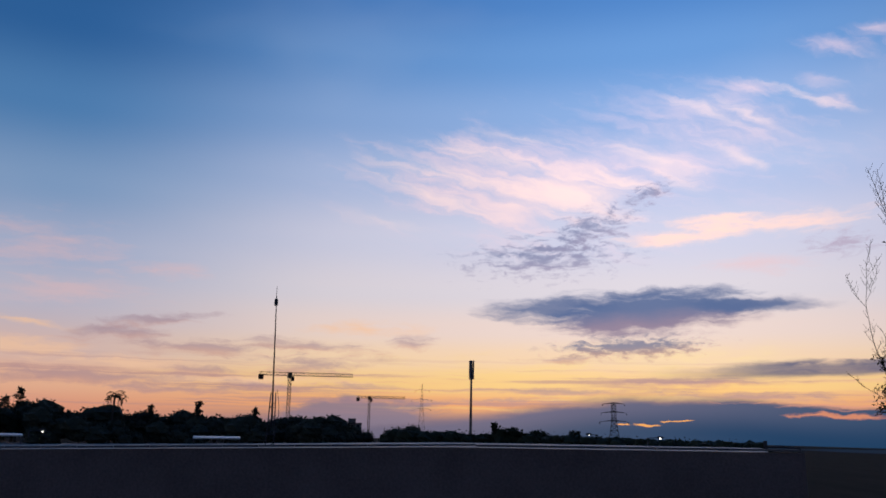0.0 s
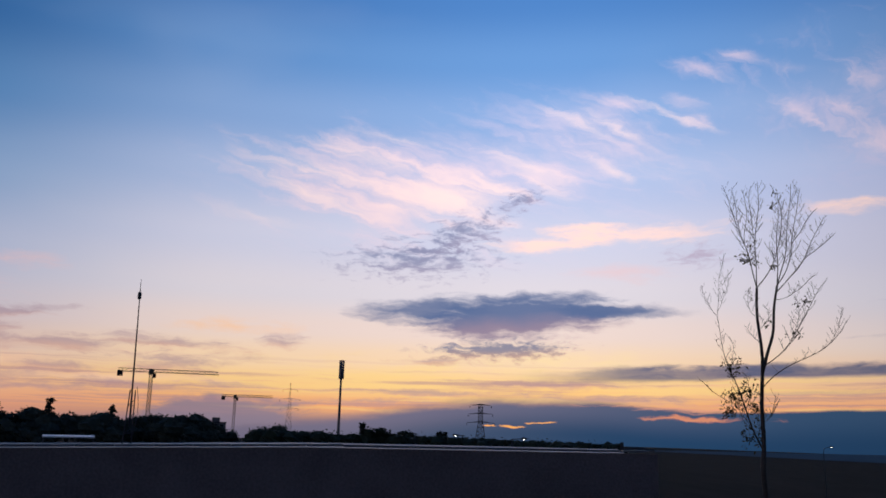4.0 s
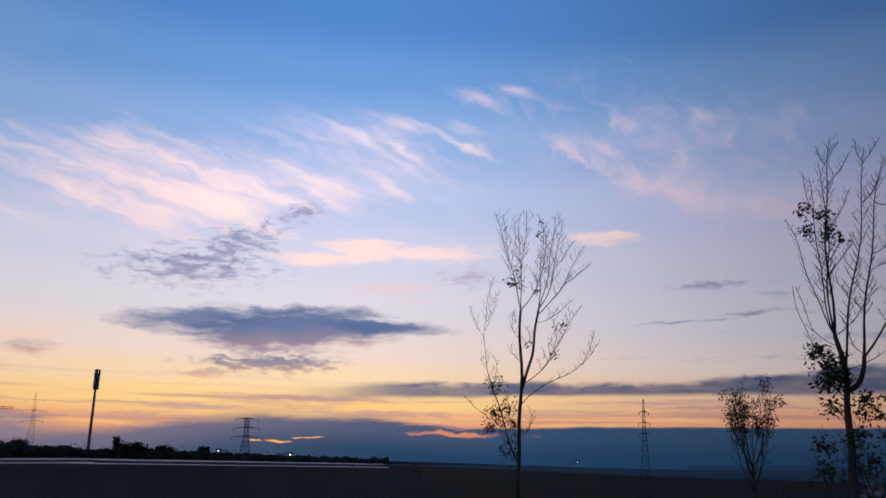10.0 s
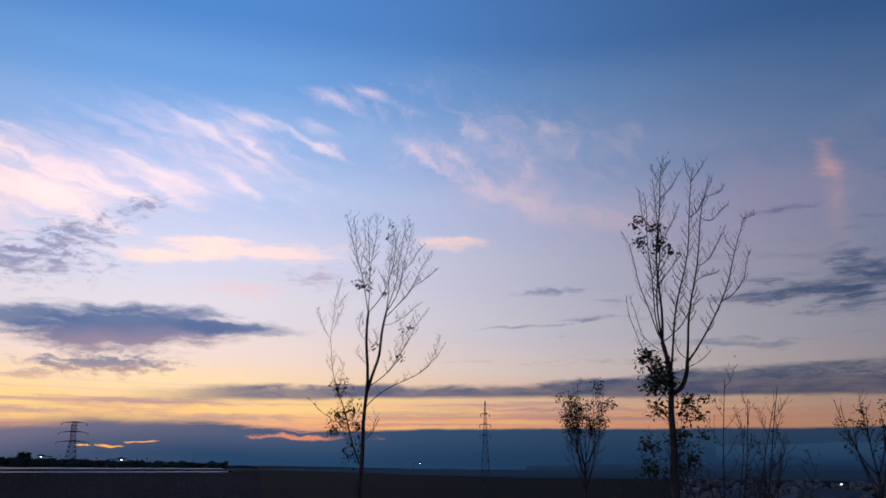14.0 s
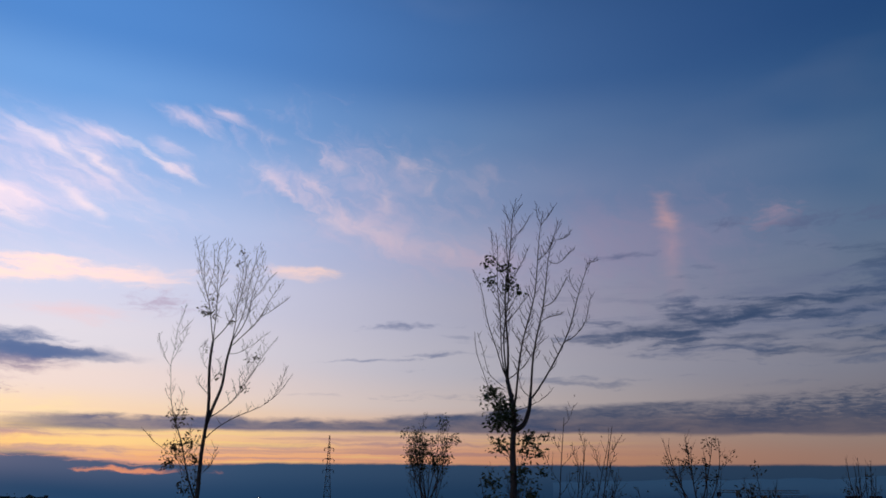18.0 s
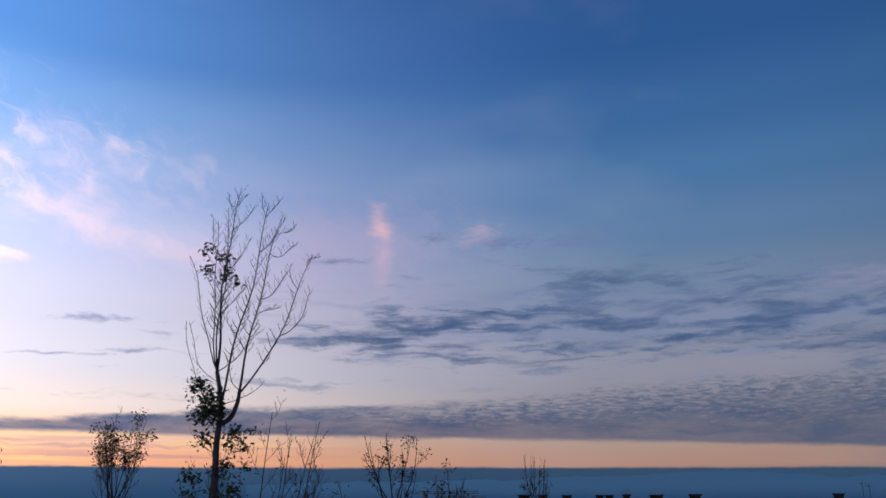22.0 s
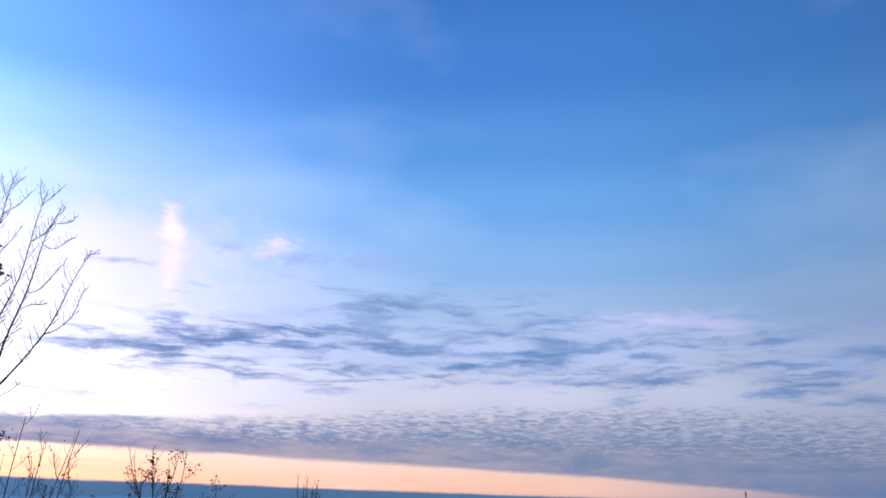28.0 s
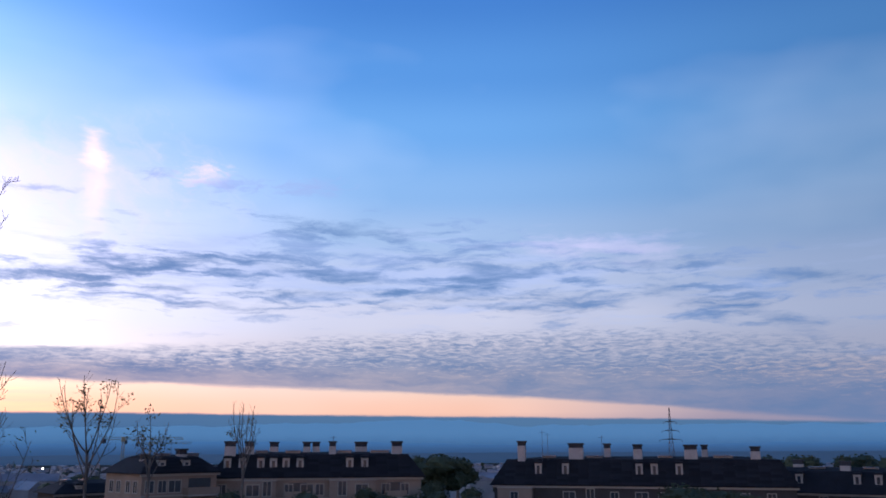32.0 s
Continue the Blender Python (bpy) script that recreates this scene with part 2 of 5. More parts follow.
    col = cloud(col, (67.0, 17.6), (2.2, 1.1), 0.2, srgb(196, 170, 196), noise=fine, fray=0.8, soft=1.5, cover=0.5)
    # cream bars
    for place, size, slope in (((22.0, 13.5), (7.4, 0.9), 0.03), ((18.6, 13.4), (3.2, 0.7), 0.08), ((15.4, 12.8), (5.0, 0.8), 0.05), ((35.0, 14.7), (4.2, 0.6), -0.03), ((18.8, 13.9), (3.0, 0.7), 0.0)):
        col = cloud(col, place, size, slope, srgb(250, 219, 210), noise=flat, fray=0.9, soft=1.2, cover=0.88)
    for place, size in (((21.0, 10.9), (5.0, 0.8)), ((-25.5, 11.2), (6.5, 2.1)), ((-18.6, 10.2), (3.6, 0.7)), ((-24.0, 8.4), (7.0, 1.2))):
        col = cloud(col, place, size, 0.0, srgb(230, 194, 196), noise=flat, fray=1.0, soft=1.5, cover=0.55)
    # fringes over the low sun
    for place, size, slope in (((-25.6, 6.3), (3.6, 0.4), -0.1), ((-26.5, 5.0), (4.5, 1.1), 0.0), ((-5.0, 6.9), (4.4, 0.6), 0.05), ((-20, 4.2), (7.0, 0.6), 0.0), ((-12, 3.4), (8.0, 0.5), 0.0)):
        col = cloud(col, place, size, slope, srgb(250, 204, 170), noise=flat, fray=0.9, soft=1.1, cover=0.8)
    for place, size, slope in (((-15.5, 5.3), (7.0, 0.7), -0.03), ((-9.0, 5.7), (6.5, 0.6), -0.03), ((-1.6, 6.0), (3.4, 0.5), 0.02), ((-21.5, 6.0), (4.5, 0.7), 0.06),
                               ((-18.5, 7.0), (4.0, 0.55), 0.08), ((-8.7, 4.3), (5.5, 0.95), 0.0), ((-15.0, 3.9), (5.0, 0.5), 0.0), ((-24.0, 3.2), (7.5, 0.75), 0.0), ((-16.5, 2.6), (6.5, 0.5), 0.0),
                               ((-9.0, 3.0), (6.5, 0.4), 0.0), ((7.5, 5.1), (4.5, 0.3), 0.0), ((16.0, 3.6), (9.0, 0.42), 0.0),
                               ((9.0, 2.9), (8.0, 0.36), 0.0), ((4.0, 2.3), (7.0, 0.3), 0.0), ((20.0, 2.6), (8.0, 0.45), 0.0), ((30.0, 3.1), (7.0, 0.3), 0.0), ((42.0, 3.4), (8.0, 0.2), 0.0)):
        col = cloud(col, place, size, slope, srgb(164, 136, 152), under=srgb(206, 156, 146), noise=flat, fray=1.1, soft=1.0, cover=0.62)
    col = cloud(col, (-6.0, 1.3), (7.0, 1.3), 0.06, srgb(140, 126, 144), noise=flat, fray=0.5, soft=0.5, cover=0.9)
    # streaks of mauve and gold across the glow
    a1, e1 = after(col)
    streak = fbm(nt, a1 + wx * 2.0, e1 + wy * 0.3, 0.055, 2.6, 6, 0.62, 31.0).step(0.3, 0.7)
    zone = e1.step(1.0, 2.0) * e1.step(5.6, 3.4) * a1.step(64, 44)
    col = mix(nt, streak.step(0.5, 1.0) * zone * 0.6, col, srgb(178, 138, 144))
    col = mix(nt, streak.step(0.42, 0.05) * zone * a1.step(-8, 6) * 0.45, col, srgb(255, 214, 136))
    # bank of haze along the horizon
    a1, e1 = after(col)
    top = level(nt, a1, [(-30, 0.0), (-6, 0.05), (1, 0.22), (6.4, 0.47), (11.2, 0.64), (19, 0.63), (23, 0.53), (28, 0.46), (35, 0.55), (46, 0.55), (60, 0.55), (72, 0.55), (86, 0.51), (100, 0.45), (112, 0.36), (140, 0.2)], -30, 140) * 4.0
    edge = e1 - top + (flat - 0.5) * (a1.step(34, 14) * 0.2 + 0.1)
    bank = mix(nt, a1.step(2, 34), srgb(116, 110, 132), srgb(54, 80, 112))
    bank = mix(nt, (e1 - top).step(-0.2, -2.2), bank, mix(nt, a1.step(58, 80), mix(nt, a1.step(0, 24), srgb(78, 88, 112), srgb(36, 66, 100)), srgb(48, 82, 120)))
    thick = a1.step(30, 10) * 0.42 + 0.1
    col = mix(nt, (edge / thick).step(1.0, -1.0), col, bank)
    for place, size in (((24.4, 2.1), (4.6, 0.09)), ((19.6, 2.3), (3.0, 0.06)), ((26.5, 1.9), (3.0, 0.06))):
        col = cloud(col, place, size, 0.0, srgb(240, 164, 132), noise=flat, fray=1.4, soft=1.0, cover=0.42)
    for place, size in (((15.4, 1.12), (1.4, 0.08)), ((13.6, 0.92), (1.2, 0.09)), ((11.9, 0.9), (0.5, 0.05))):
        col = cloud(col, place, size, 0.0, srgb(255, 176, 96), noise=fine, fray=0.6, soft=0.6, cover=0.95)
    col = cloud(col, (24.0, 1.5), (5.5, 0.18), 0.0, srgb(238, 150, 110), noise=flat, fray=1.3, soft=0.8, cover=0.8)
    # long dark roll over the gap of light, rippled at its upper edge further round
    a1, e1 = after(col)
    hi = level(nt, a1, [(10, 0.43), (16, 0.45), (24, 0.5), (35, 0.5), (43, 0.525), (50, 0.59), (60, 0.62), (70, 0.68), (80, 0.78), (90, 0.8), (100, 0.79), (113, 0.61), (140, 0.4)], 10, 140) * 10.0
    lo = level(nt, a1, [(10, 0.36), (17, 0.37), (24, 0.385), (35, 0.42), (50, 0.415), (60, 0.41), (72, 0.39), (85, 0.345), (98, 0.27), (112, 0.12), (140, 0.05)], 10, 140) * 10.0
    ripple = fbm(nt, a1 + wx * 1.4, e1 + wy * 0.6, 1.15, 6.6, 7, 0.62, 21.0, warp=0.5).step(0.3, 0.7)
    far = a1.step(50, 74)
    body = (e1 - hi - (flat - 0.5) * 0.4).step(0.15, -0.35) * (e1 - lo - (flat - 0.5) * 0.2).step(-0.12, 0.25)
    rise = (e1 - lo) / (hi - lo)
    holes = (ripple * 0.75 - rise * 1.35 + 1.14).step(0.0, 1.05)
    cover = body * a1.step(12, 24) * (holes * far + (far * -1.0 + 1.0)) * ((flat - 0.5) * 0.3 + 0.9)
    shade = mix(nt, a1.step(16, 46), srgb(84, 92, 126), srgb(58, 82, 122))
    shade = mix(nt, rise.step(0.45, -0.05) * far, shade, srgb(98, 100, 128))
    shade = mix(nt, a1.step(66, 92), shade, srgb(64, 86, 122))
    col = mix(nt, cover * (far * -0.06 + 0.92), col, shade)
    # dark rafts of stratocumulus
    col = cloud(col, (82.0, 12.0), (28.0, 2.9), -0.01, srgb(84, 108, 152), noise=lumps, fray=2.3, soft=1.3, cover=0.66, bend=-0.0032)
    col = cloud(col, (80.0, 11.3), (27.0, 3.0), -0.03, srgb(118, 134, 174), noise=raft, fray=1.3, soft=1.3, cover=0.6)
    for place, size, slope in (((60.0, 10.9), (9.0, 1.1), 0.11), ((66.0, 12.0), (6.0, 0.75), 0.03), ((66.0, 10.3), (7.5, 0.65), 0.0), ((72.5, 11.7), (7.0, 0.95), -0.04), ((74.0, 10.2), (7.5, 0.75), 0.0),
                               ((69.5, 9.1), (5.0, 0.5), 0.0), ((77.5, 14.4), (8.5, 0.8), -0.06), ((86.0, 12.1), (9.0, 1.1), -0.04), ((84.5, 9.9), (9.5, 0.9), 0.0), ((92.0, 9.6), (7.5, 1.4), -0.05),
                               ((99.0, 9.9), (7.0, 1.3), -0.25), ((97.5, 11.8), (6.0, 0.7), -0.05), ((105.0, 8.2), (6.0, 0.9), -0.35), ((108.2, 10.4), (3.4, 0.6), -0.15),
                               ((78.0, 11.0), (8.5, 0.7), 0.0)):
        col = cloud(col, place, (size[0], size[1] * 1.22), slope, srgb(58, 86, 128), noise=lumps, fray=1.4, soft=1.4, cover=0.64)
    for place, size in (((64.0, 17.4), (1.8, 0.6)), ((68.9, 17.1), (3.0, 0.8)), ((74.2, 17.2), (3.8, 0.8)), ((57.0, 15.8), (3.0, 0.4)), ((42.0, 11.2), (3.6, 0.32)), ((44.4, 9.4), (1.8, 0.34)), ((40.0, 8.9), (4.2, 0.16))):
        col = cloud(col, place, size, 0.04, srgb(98, 116, 160), noise=fine, fray=0.8, soft=1.1, cover=0.6)
    col = cloud(col, (93.0, 13.2), (8.0, 1.3), -0.06, srgb(150, 148, 184), noise=flat, fray=1.0, soft=1.5, cover=0.5)
    col = cloud(col, (25.9, 12.0), (2.4, 0.9), 0.0, srgb(172, 160, 186), noise=fine, fray=1.1, soft=1.2, cover=0.7)
    # the lens cloud and the scraps round it
    for place, size, slope in (((7.0, 11.8), (6.2, 1.6), 0.04), ((10.0, 13.6), (3.8, 1.5), 0.3), ((14.2, 15.9), (2.2, 0.8), 0.25)):
        col = cloud(col, place, size, slope, srgb(118, 130, 168), under=srgb(150, 146, 176), noise=fine, fray=1.3, soft=1.25, cover=0.82)
    col = cloud(col, (12.7, 5.85), (5.8, 0.9), 0.04, srgb(122, 124, 150), under=srgb(176, 144, 142), noise=fine, fray=0.9, soft=0.8, cover=0.88)
    under = srgb(142, 126, 150)
    col = cloud(col, (7.6, 8.5), (5.6, 1.15), 0.08, slate, noise=flat, fray=0.5, soft=0.7, cover=0.88)
    col = cloud(col, (14.0, 8.1), (8.4, 1.75), 0.06, slate, under=under, noise=flat, fray=0.45, soft=0.5, cover=0.95)
    col = cloud(col, (20.0, 8.5), (5.8, 0.62), -0.03, slate, noise=flat, fray=0.35, soft=0.7, cover=0.92)
    # the light falls off away from the sunset, faster high up; high air is rosier on the sunset's side
    a1, e1 = after(col)
    low = level(nt, a1, [(-30, 0.56), (-15, 0.57), (0, 0.63), (15, 0.69), (30, 0.61), (45, 0.44), (60, 0.325), (75, 0.36), (90, 0.37), (105, 0.36), (120, 0.35)], -30, 120)
    high = level(nt, a1, [(-30, 0.51), (-15, 0.57), (0, 0.7), (15, 0.86), (30, 0.75), (45, 0.46), (60, 0.375), (75, 0.5), (90, 0.5), (105, 0.4), (120, 0.32)], -30, 120)
    gain = (low + (high - low) * e1.step(4, 24)) * 2.0
    rosy = e1.step(6, 15)
    red = (rosy * (a1.step(80, 22) * 0.1 + a1.step(44, 56) * 0.09) + 1.0) * gain
    blue = (rosy * -0.04 - a1.step(62, 80) * 0.05 + 1.0) * gain
    tone = nt.nodes.new("ShaderNodeCombineXYZ")
    for i, v in enumerate((red, gain, blue)):
        nt.links.new(v.s, tone.inputs[i])
    n = nt.nodes.new("ShaderNodeVectorMath")
    n.operation = "MULTIPLY"
    nt.links.new(col, n.inputs[0])
    nt.links.new(tone.outputs[0], n.inputs[1])
    nt.links.new(n.outputs[0], bg.inputs[0])
    bg.inputs[1].default_value = 1.0


make_sky()


# ---------------------------------------------------------------- materials
def surface(name, base, rough=0.8, vary=0.35, grain=8.0, stain=0.6, bump=0.3, metal=0.0, depth=0.02, each=0.0, shine=0.5):
    """A matt or metal surface with grain, stains and fine relief; each: how much pieces differ from one another."""
    m = bpy.data.materials.new(name)
    m.use_nodes = True
    nt = m.node_tree
    b = nt.nodes["Principled BSDF"]
    tc = nt.nodes.new("ShaderNodeTexCoord")
    parts = []
    for scale, detail in ((grain, 6.0), (stain, 3.0)):
        n = nt.nodes.new("ShaderNodeTexNoise")
        n.inputs["Scale"].default_value, n.inputs["Detail"].default_value = scale, detail
        nt.links.new(tc.outputs["Object"], n.inputs["Vector"])
        parts.append(Sock(nt, n.outputs[0]))
    f = parts[0] * 0.5 + parts[1] * 0.5
    if each:
        info = nt.nodes.new("ShaderNodeObjectInfo")
        f = f + (Sock(nt, info.outputs["Random"]) - 0.5) * each
    dark = tuple(c * (1 - vary) for c in base) + (1,)
    light = tuple(min(1, c * (1 + vary)) for c in base) + (1,)
    nt.links.new(mix(nt, f.step(0.25, 0.75), dark, light), b.inputs["Base Color"])
    nt.links.new((parts[0] * 0.3 + (rough - 0.15)).s, b.inputs["Roughness"])
    b.inputs["Metallic"].default_value = metal
    b.inputs["Specular IOR Level"].default_value = shine
    if bump:
        n = nt.nodes.new("ShaderNodeBump")
        n.inputs["Strength"].default_value, n.inputs["Distance"].default_value = bump, depth
        nt.links.new(parts[0].s, n.inputs["Height"])
        nt.links.new(n.outputs[0], b.inputs["Normal"])
    return m


def lit(name, colour, power):
    m = bpy.data.materials.new(name)
    m.use_nodes = True
    b = m.node_tree.nodes["Principled BSDF"]
    b.inputs["Emission Color"].default_value, b.inputs["Emission Strength"].default_value = (*colour, 1), power
    b.inputs["Base Color"].default_value = (0.8, 0.8, 0.8, 1)
    return m


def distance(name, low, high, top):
    """Far land whose haze is painted as its own glow, darker towards its foot."""
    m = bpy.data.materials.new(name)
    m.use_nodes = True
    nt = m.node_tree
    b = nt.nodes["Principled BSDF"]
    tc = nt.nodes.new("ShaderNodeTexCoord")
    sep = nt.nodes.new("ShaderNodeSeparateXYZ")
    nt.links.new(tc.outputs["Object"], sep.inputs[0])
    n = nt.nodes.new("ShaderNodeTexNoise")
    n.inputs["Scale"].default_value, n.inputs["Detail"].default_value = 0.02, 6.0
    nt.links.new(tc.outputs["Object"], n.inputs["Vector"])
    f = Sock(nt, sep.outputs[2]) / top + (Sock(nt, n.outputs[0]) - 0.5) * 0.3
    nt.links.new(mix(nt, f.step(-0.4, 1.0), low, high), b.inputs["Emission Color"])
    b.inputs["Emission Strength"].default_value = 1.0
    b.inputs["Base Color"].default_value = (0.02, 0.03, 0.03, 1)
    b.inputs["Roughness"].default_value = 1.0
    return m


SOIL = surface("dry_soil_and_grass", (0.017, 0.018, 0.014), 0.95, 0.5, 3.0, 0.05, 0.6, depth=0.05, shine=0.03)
YARD = surface("worn_concrete", (0.12, 0.125, 0.13), 0.5, 0.25, 2.0, 0.08, 0.2)
RENDER = surface("dark_wall_render", (0.2, 0.17, 0.17), 0.9, 0.3, 14.0, 0.5, 0.4, shine=0.1)
COPING = surface("pale_coping_stone", (0.16, 0.16, 0.165), 0.5, 0.15, 10.0, 0.8, 0.2, each=0.6, shine=0.4)
BARK = surface("grey_brown_bark", (0.085, 0.072, 0.062), 0.9, 0.35, 30.0, 3.0, 0.5, depth=0.01, shine=0.15)
LEAF = surface("green_leaf", (0.065, 0.085, 0.035), 0.6, 0.4, 9.0, 1.5, 0.0, shine=0.25)
BROWN_LEAF = surface("browning_leaf", (0.09, 0.07, 0.03), 0.65, 0.4, 9.0, 1.5, 0.0, shine=0.2)
NEEDLE = surface("pine_needles", (0.062, 0.07, 0.05), 0.85, 0.4, 1.5, 0.3, 0.0, shine=0.1)
CROWN = surface("broadleaf_crown", (0.036, 0.045, 0.026), 0.8, 0.4, 1.5, 0.3, 0.0, shine=0.1)
STEEL = surface("galvanised_steel", (0.16, 0.16, 0.17), 0.5, 0.2, 20.0, 2.0, 0.1, metal=0.7)
DARKSTEEL = surface("dark_painted_steel", (0.05, 0.05, 0.055), 0.6, 0.25, 20.0, 2.0, 0.1)
YELLOW = surface("crane_paint", (0.16, 0.12, 0.06), 0.6, 0.25, 6.0, 1.0, 0.1)
WHITE = surface("white_sheet_metal", (0.8, 0.8, 0.8), 0.3, 0.08, 3.0, 0.4, 0.1)
STUCCO = surface("salmon_stucco", (0.17, 0.125, 0.095), 0.9, 0.2, 6.0, 0.4, 0.3, shine=0.1)
BRICK = surface("brown_brick_wall", (0.04, 0.034, 0.032), 0.9, 0.25, 5.0, 0.4, 0.3, shine=0.1)
SLATE = surface("black_slate_roof", (0.012, 0.012, 0.014), 0.85, 0.35, 5.0, 0.5, 0.5, shine=0.08)
TILE = surface("roof_shingle", (0.012, 0.012, 0.014), 0.85, 0.3, 4.0, 0.6, 0.3, each=0.35, shine=0.08)
TRIM = surface("pale_window_trim", (0.22, 0.19, 0.165), 0.7, 0.12, 8.0, 0.6, 0.1, shine=0.2)
CHIMNEY = surface("chimney_plaster", (0.27, 0.225, 0.2), 0.9, 0.2, 6.0, 0.7, 0.3, shine=0.1)
CAP = surface("dark_chimney_cap", (0.03, 0.03, 0.035), 0.7, 0.25, 9.0, 1.0, 0.2, shine=0.15)
GLASS = surface("dark_window_glass", (0.02, 0.025, 0.03), 0.2, 0.2, 2.0, 0.3, 0.0)
RAIL = surface("balcony_rail_paint", (0.1, 0.09, 0.09), 0.6, 0.2, 9.0, 1.0, 0.1)
TOWN = surface("far_house_walls", (0.2, 0.19, 0.19), 0.9, 0.3, 0.2, 0.02, 0.0, shine=0.1)
TOWNROOF = surface("far_house_roofs", (0.13, 0.12, 0.125), 0.55, 0.4, 0.2, 0.02, 0.0)
SOLAR = surface("solar_panel_glass", (0.10, 0.12, 0.16), 0.12, 0.1, 2.0, 0.4, 0.0)
LAMPLIGHT = lit("white_lamp_light", (1.0, 0.93, 0.8), 9.0)
WARMLIGHT = lit("warm_lamp_light", (1.0, 0.75, 0.45), 0.35)
# blue light of the hazy air, put into the emission of the far land
FARHILLS = distance("far_hills_painted_haze", srgb(20, 44, 74), srgb(42, 70, 100), 90)
NEARHILLS = distance("nearer_hills_painted_haze", srgb(20, 40, 66), srgb(30, 58, 90), 30)
PLAINHAZE = distance("far_plain_painted_haze", srgb(15, 29, 48), srgb(24, 45, 70), 10)

EYE = 3.2


def spot(bearing, d, z=0.0):
    """The place d metres off at a bearing."""
    a = radians(bearing)
    return Vector((d * math.sin(a), d * math.cos(a), z))


def up(d, angle):
    """The height that shows at so many degrees over eye level, d metres off."""
    return EYE + d * math.tan(radians(angle))


# ---------------------------------------------------------------- mesh tools
class Shape:
    """Collects vertices and faces for one mesh."""

    def __init__(self):
        self.v, self.f, self.n = [], [], 0

    def add(self, verts, faces):
        self.v.extend(tuple(p) for p in verts)
        self.f.extend(tuple(i + self.n for i in f) for f in faces)
        self.n += len(verts)
        return self

    def box(self, lo, hi, m=None):
        ps = [Vector((x, y, z)) for z in (lo[2], hi[2]) for y in (lo[1], hi[1]) for x in (lo[0], hi[0])]
        if m:
            ps = [m @ p for p in ps]
        return self.add(ps, [(0, 2, 3, 1), (4, 5, 7, 6), (0, 1, 5, 4), (2, 6, 7, 3), (0, 4, 6, 2), (1, 3, 7, 5)])

    def tube(self, pts, radii, sides=6, caps=True):
        rings, k = [], len(pts)
        for i, p in enumerate(pts):
            t = (pts[min(i + 1, k - 1)] - pts[max(i - 1, 0)]).normalized()
            a = t.cross(Vector((0.31, 0.95, 0.05))).normalized()
            b = t.cross(a)
            rings += [p + (a * math.cos(2 * math.pi * j / sides) + b * math.sin(2 * math.pi * j / sides)) * radii[i] for j in range(sides)]
        faces = [(i * sides + j, i * sides + (j + 1) % sides, (i + 1) * sides + (j + 1) % sides, (i + 1) * sides + j) for i in range(k - 1) for j in range(sides)]
        if caps:
            faces += [tuple(reversed(range(sides))), tuple((k - 1) * sides + j for j in range(sides))]
        return self.add(rings, faces)

    def bar(self, a, b, r, sides=4):
        return self.tube([Vector(a), Vector(b)], [r, r], sides)

    def cards(self, centres, length, width, rng, droop=0.2):
        """Small folded leaves at random turns."""
        for c in centres:
            d = Vector((rng.gauss(0, 1), rng.gauss(0, 1), rng.gauss(-droop, 0.7))).normalized()
            s = d.cross(Vector((rng.gauss(0, 1), rng.gauss(0, 1), rng.gauss(0, 1)))).normalized()
            k = rng.uniform(0.6, 1.3)
            u = d.cross(s) * width * 0.25
            self.add([c, c + d * length * k * 0.5 + s * width * k * 0.5 + u, c + d * length * k, c + d * length * k * 0.5 - s * width * k * 0.5 + u], [(0, 1, 2), (0, 2, 3)])
        return self

    def lump(self, c, r, seed, squash=1.0, rough=0.25, rings=6, sides=9):
        """A rounded, uneven body."""
        ps = []
        for i in range(rings + 1):
            th = math.pi * i / rings
            for j in range(sides):
                ph = 2 * math.pi * (j + 0.5 * (i % 2)) / sides
                d = Vector((math.sin(th) * math.cos(ph), math.sin(th) * math.sin(ph), math.cos(th)))
                k = r * (1 + rough * noise.noise(d * 1.9 + Vector((seed, seed * 1.7, 0))))
                ps.append(c + Vector((d.x * k, d.y * k, d.z * k * squash)))
        return self.add(ps, [(i * sides + j, (i + 1) * sides + j, (i + 1) * sides + (j + 1) % sides, i * sides + (j + 1) % sides) for i in range(rings) for j in range(sides)])

    def mesh(self, name, material, smooth=False):
        me = bpy.data.meshes.new(name)
        me.from_pydata(self.v, [], self.f)
        me.materials.append(material)
        if smooth:
            me.polygons.foreach_set("use_smooth", [True] * len(me.polygons))
        me.update()
        return me


def part(name, shape, material, parent=None, label="", smooth=False):
    ob = new(name, shape if isinstance(shape, bpy.types.Mesh) else shape.mesh(name, material, smooth))
    if parent:
        ob.parent = parent
    return tagged(ob, label)


def thing(name, label, category, place=(0, 0, 0), group="", turn=0.0):
    ob = new(name)
    ob.matrix_basis = pose(*place, 0, 0, turn)
    return tagged(ob, label, category, group)


# ---------------------------------------------------------------- ground, yard, wall
def ease(x, a, b):
    t = max(0.0, min(1.0, (x - a) / (b - a)))
    return t * t * (3 - 2 * t)


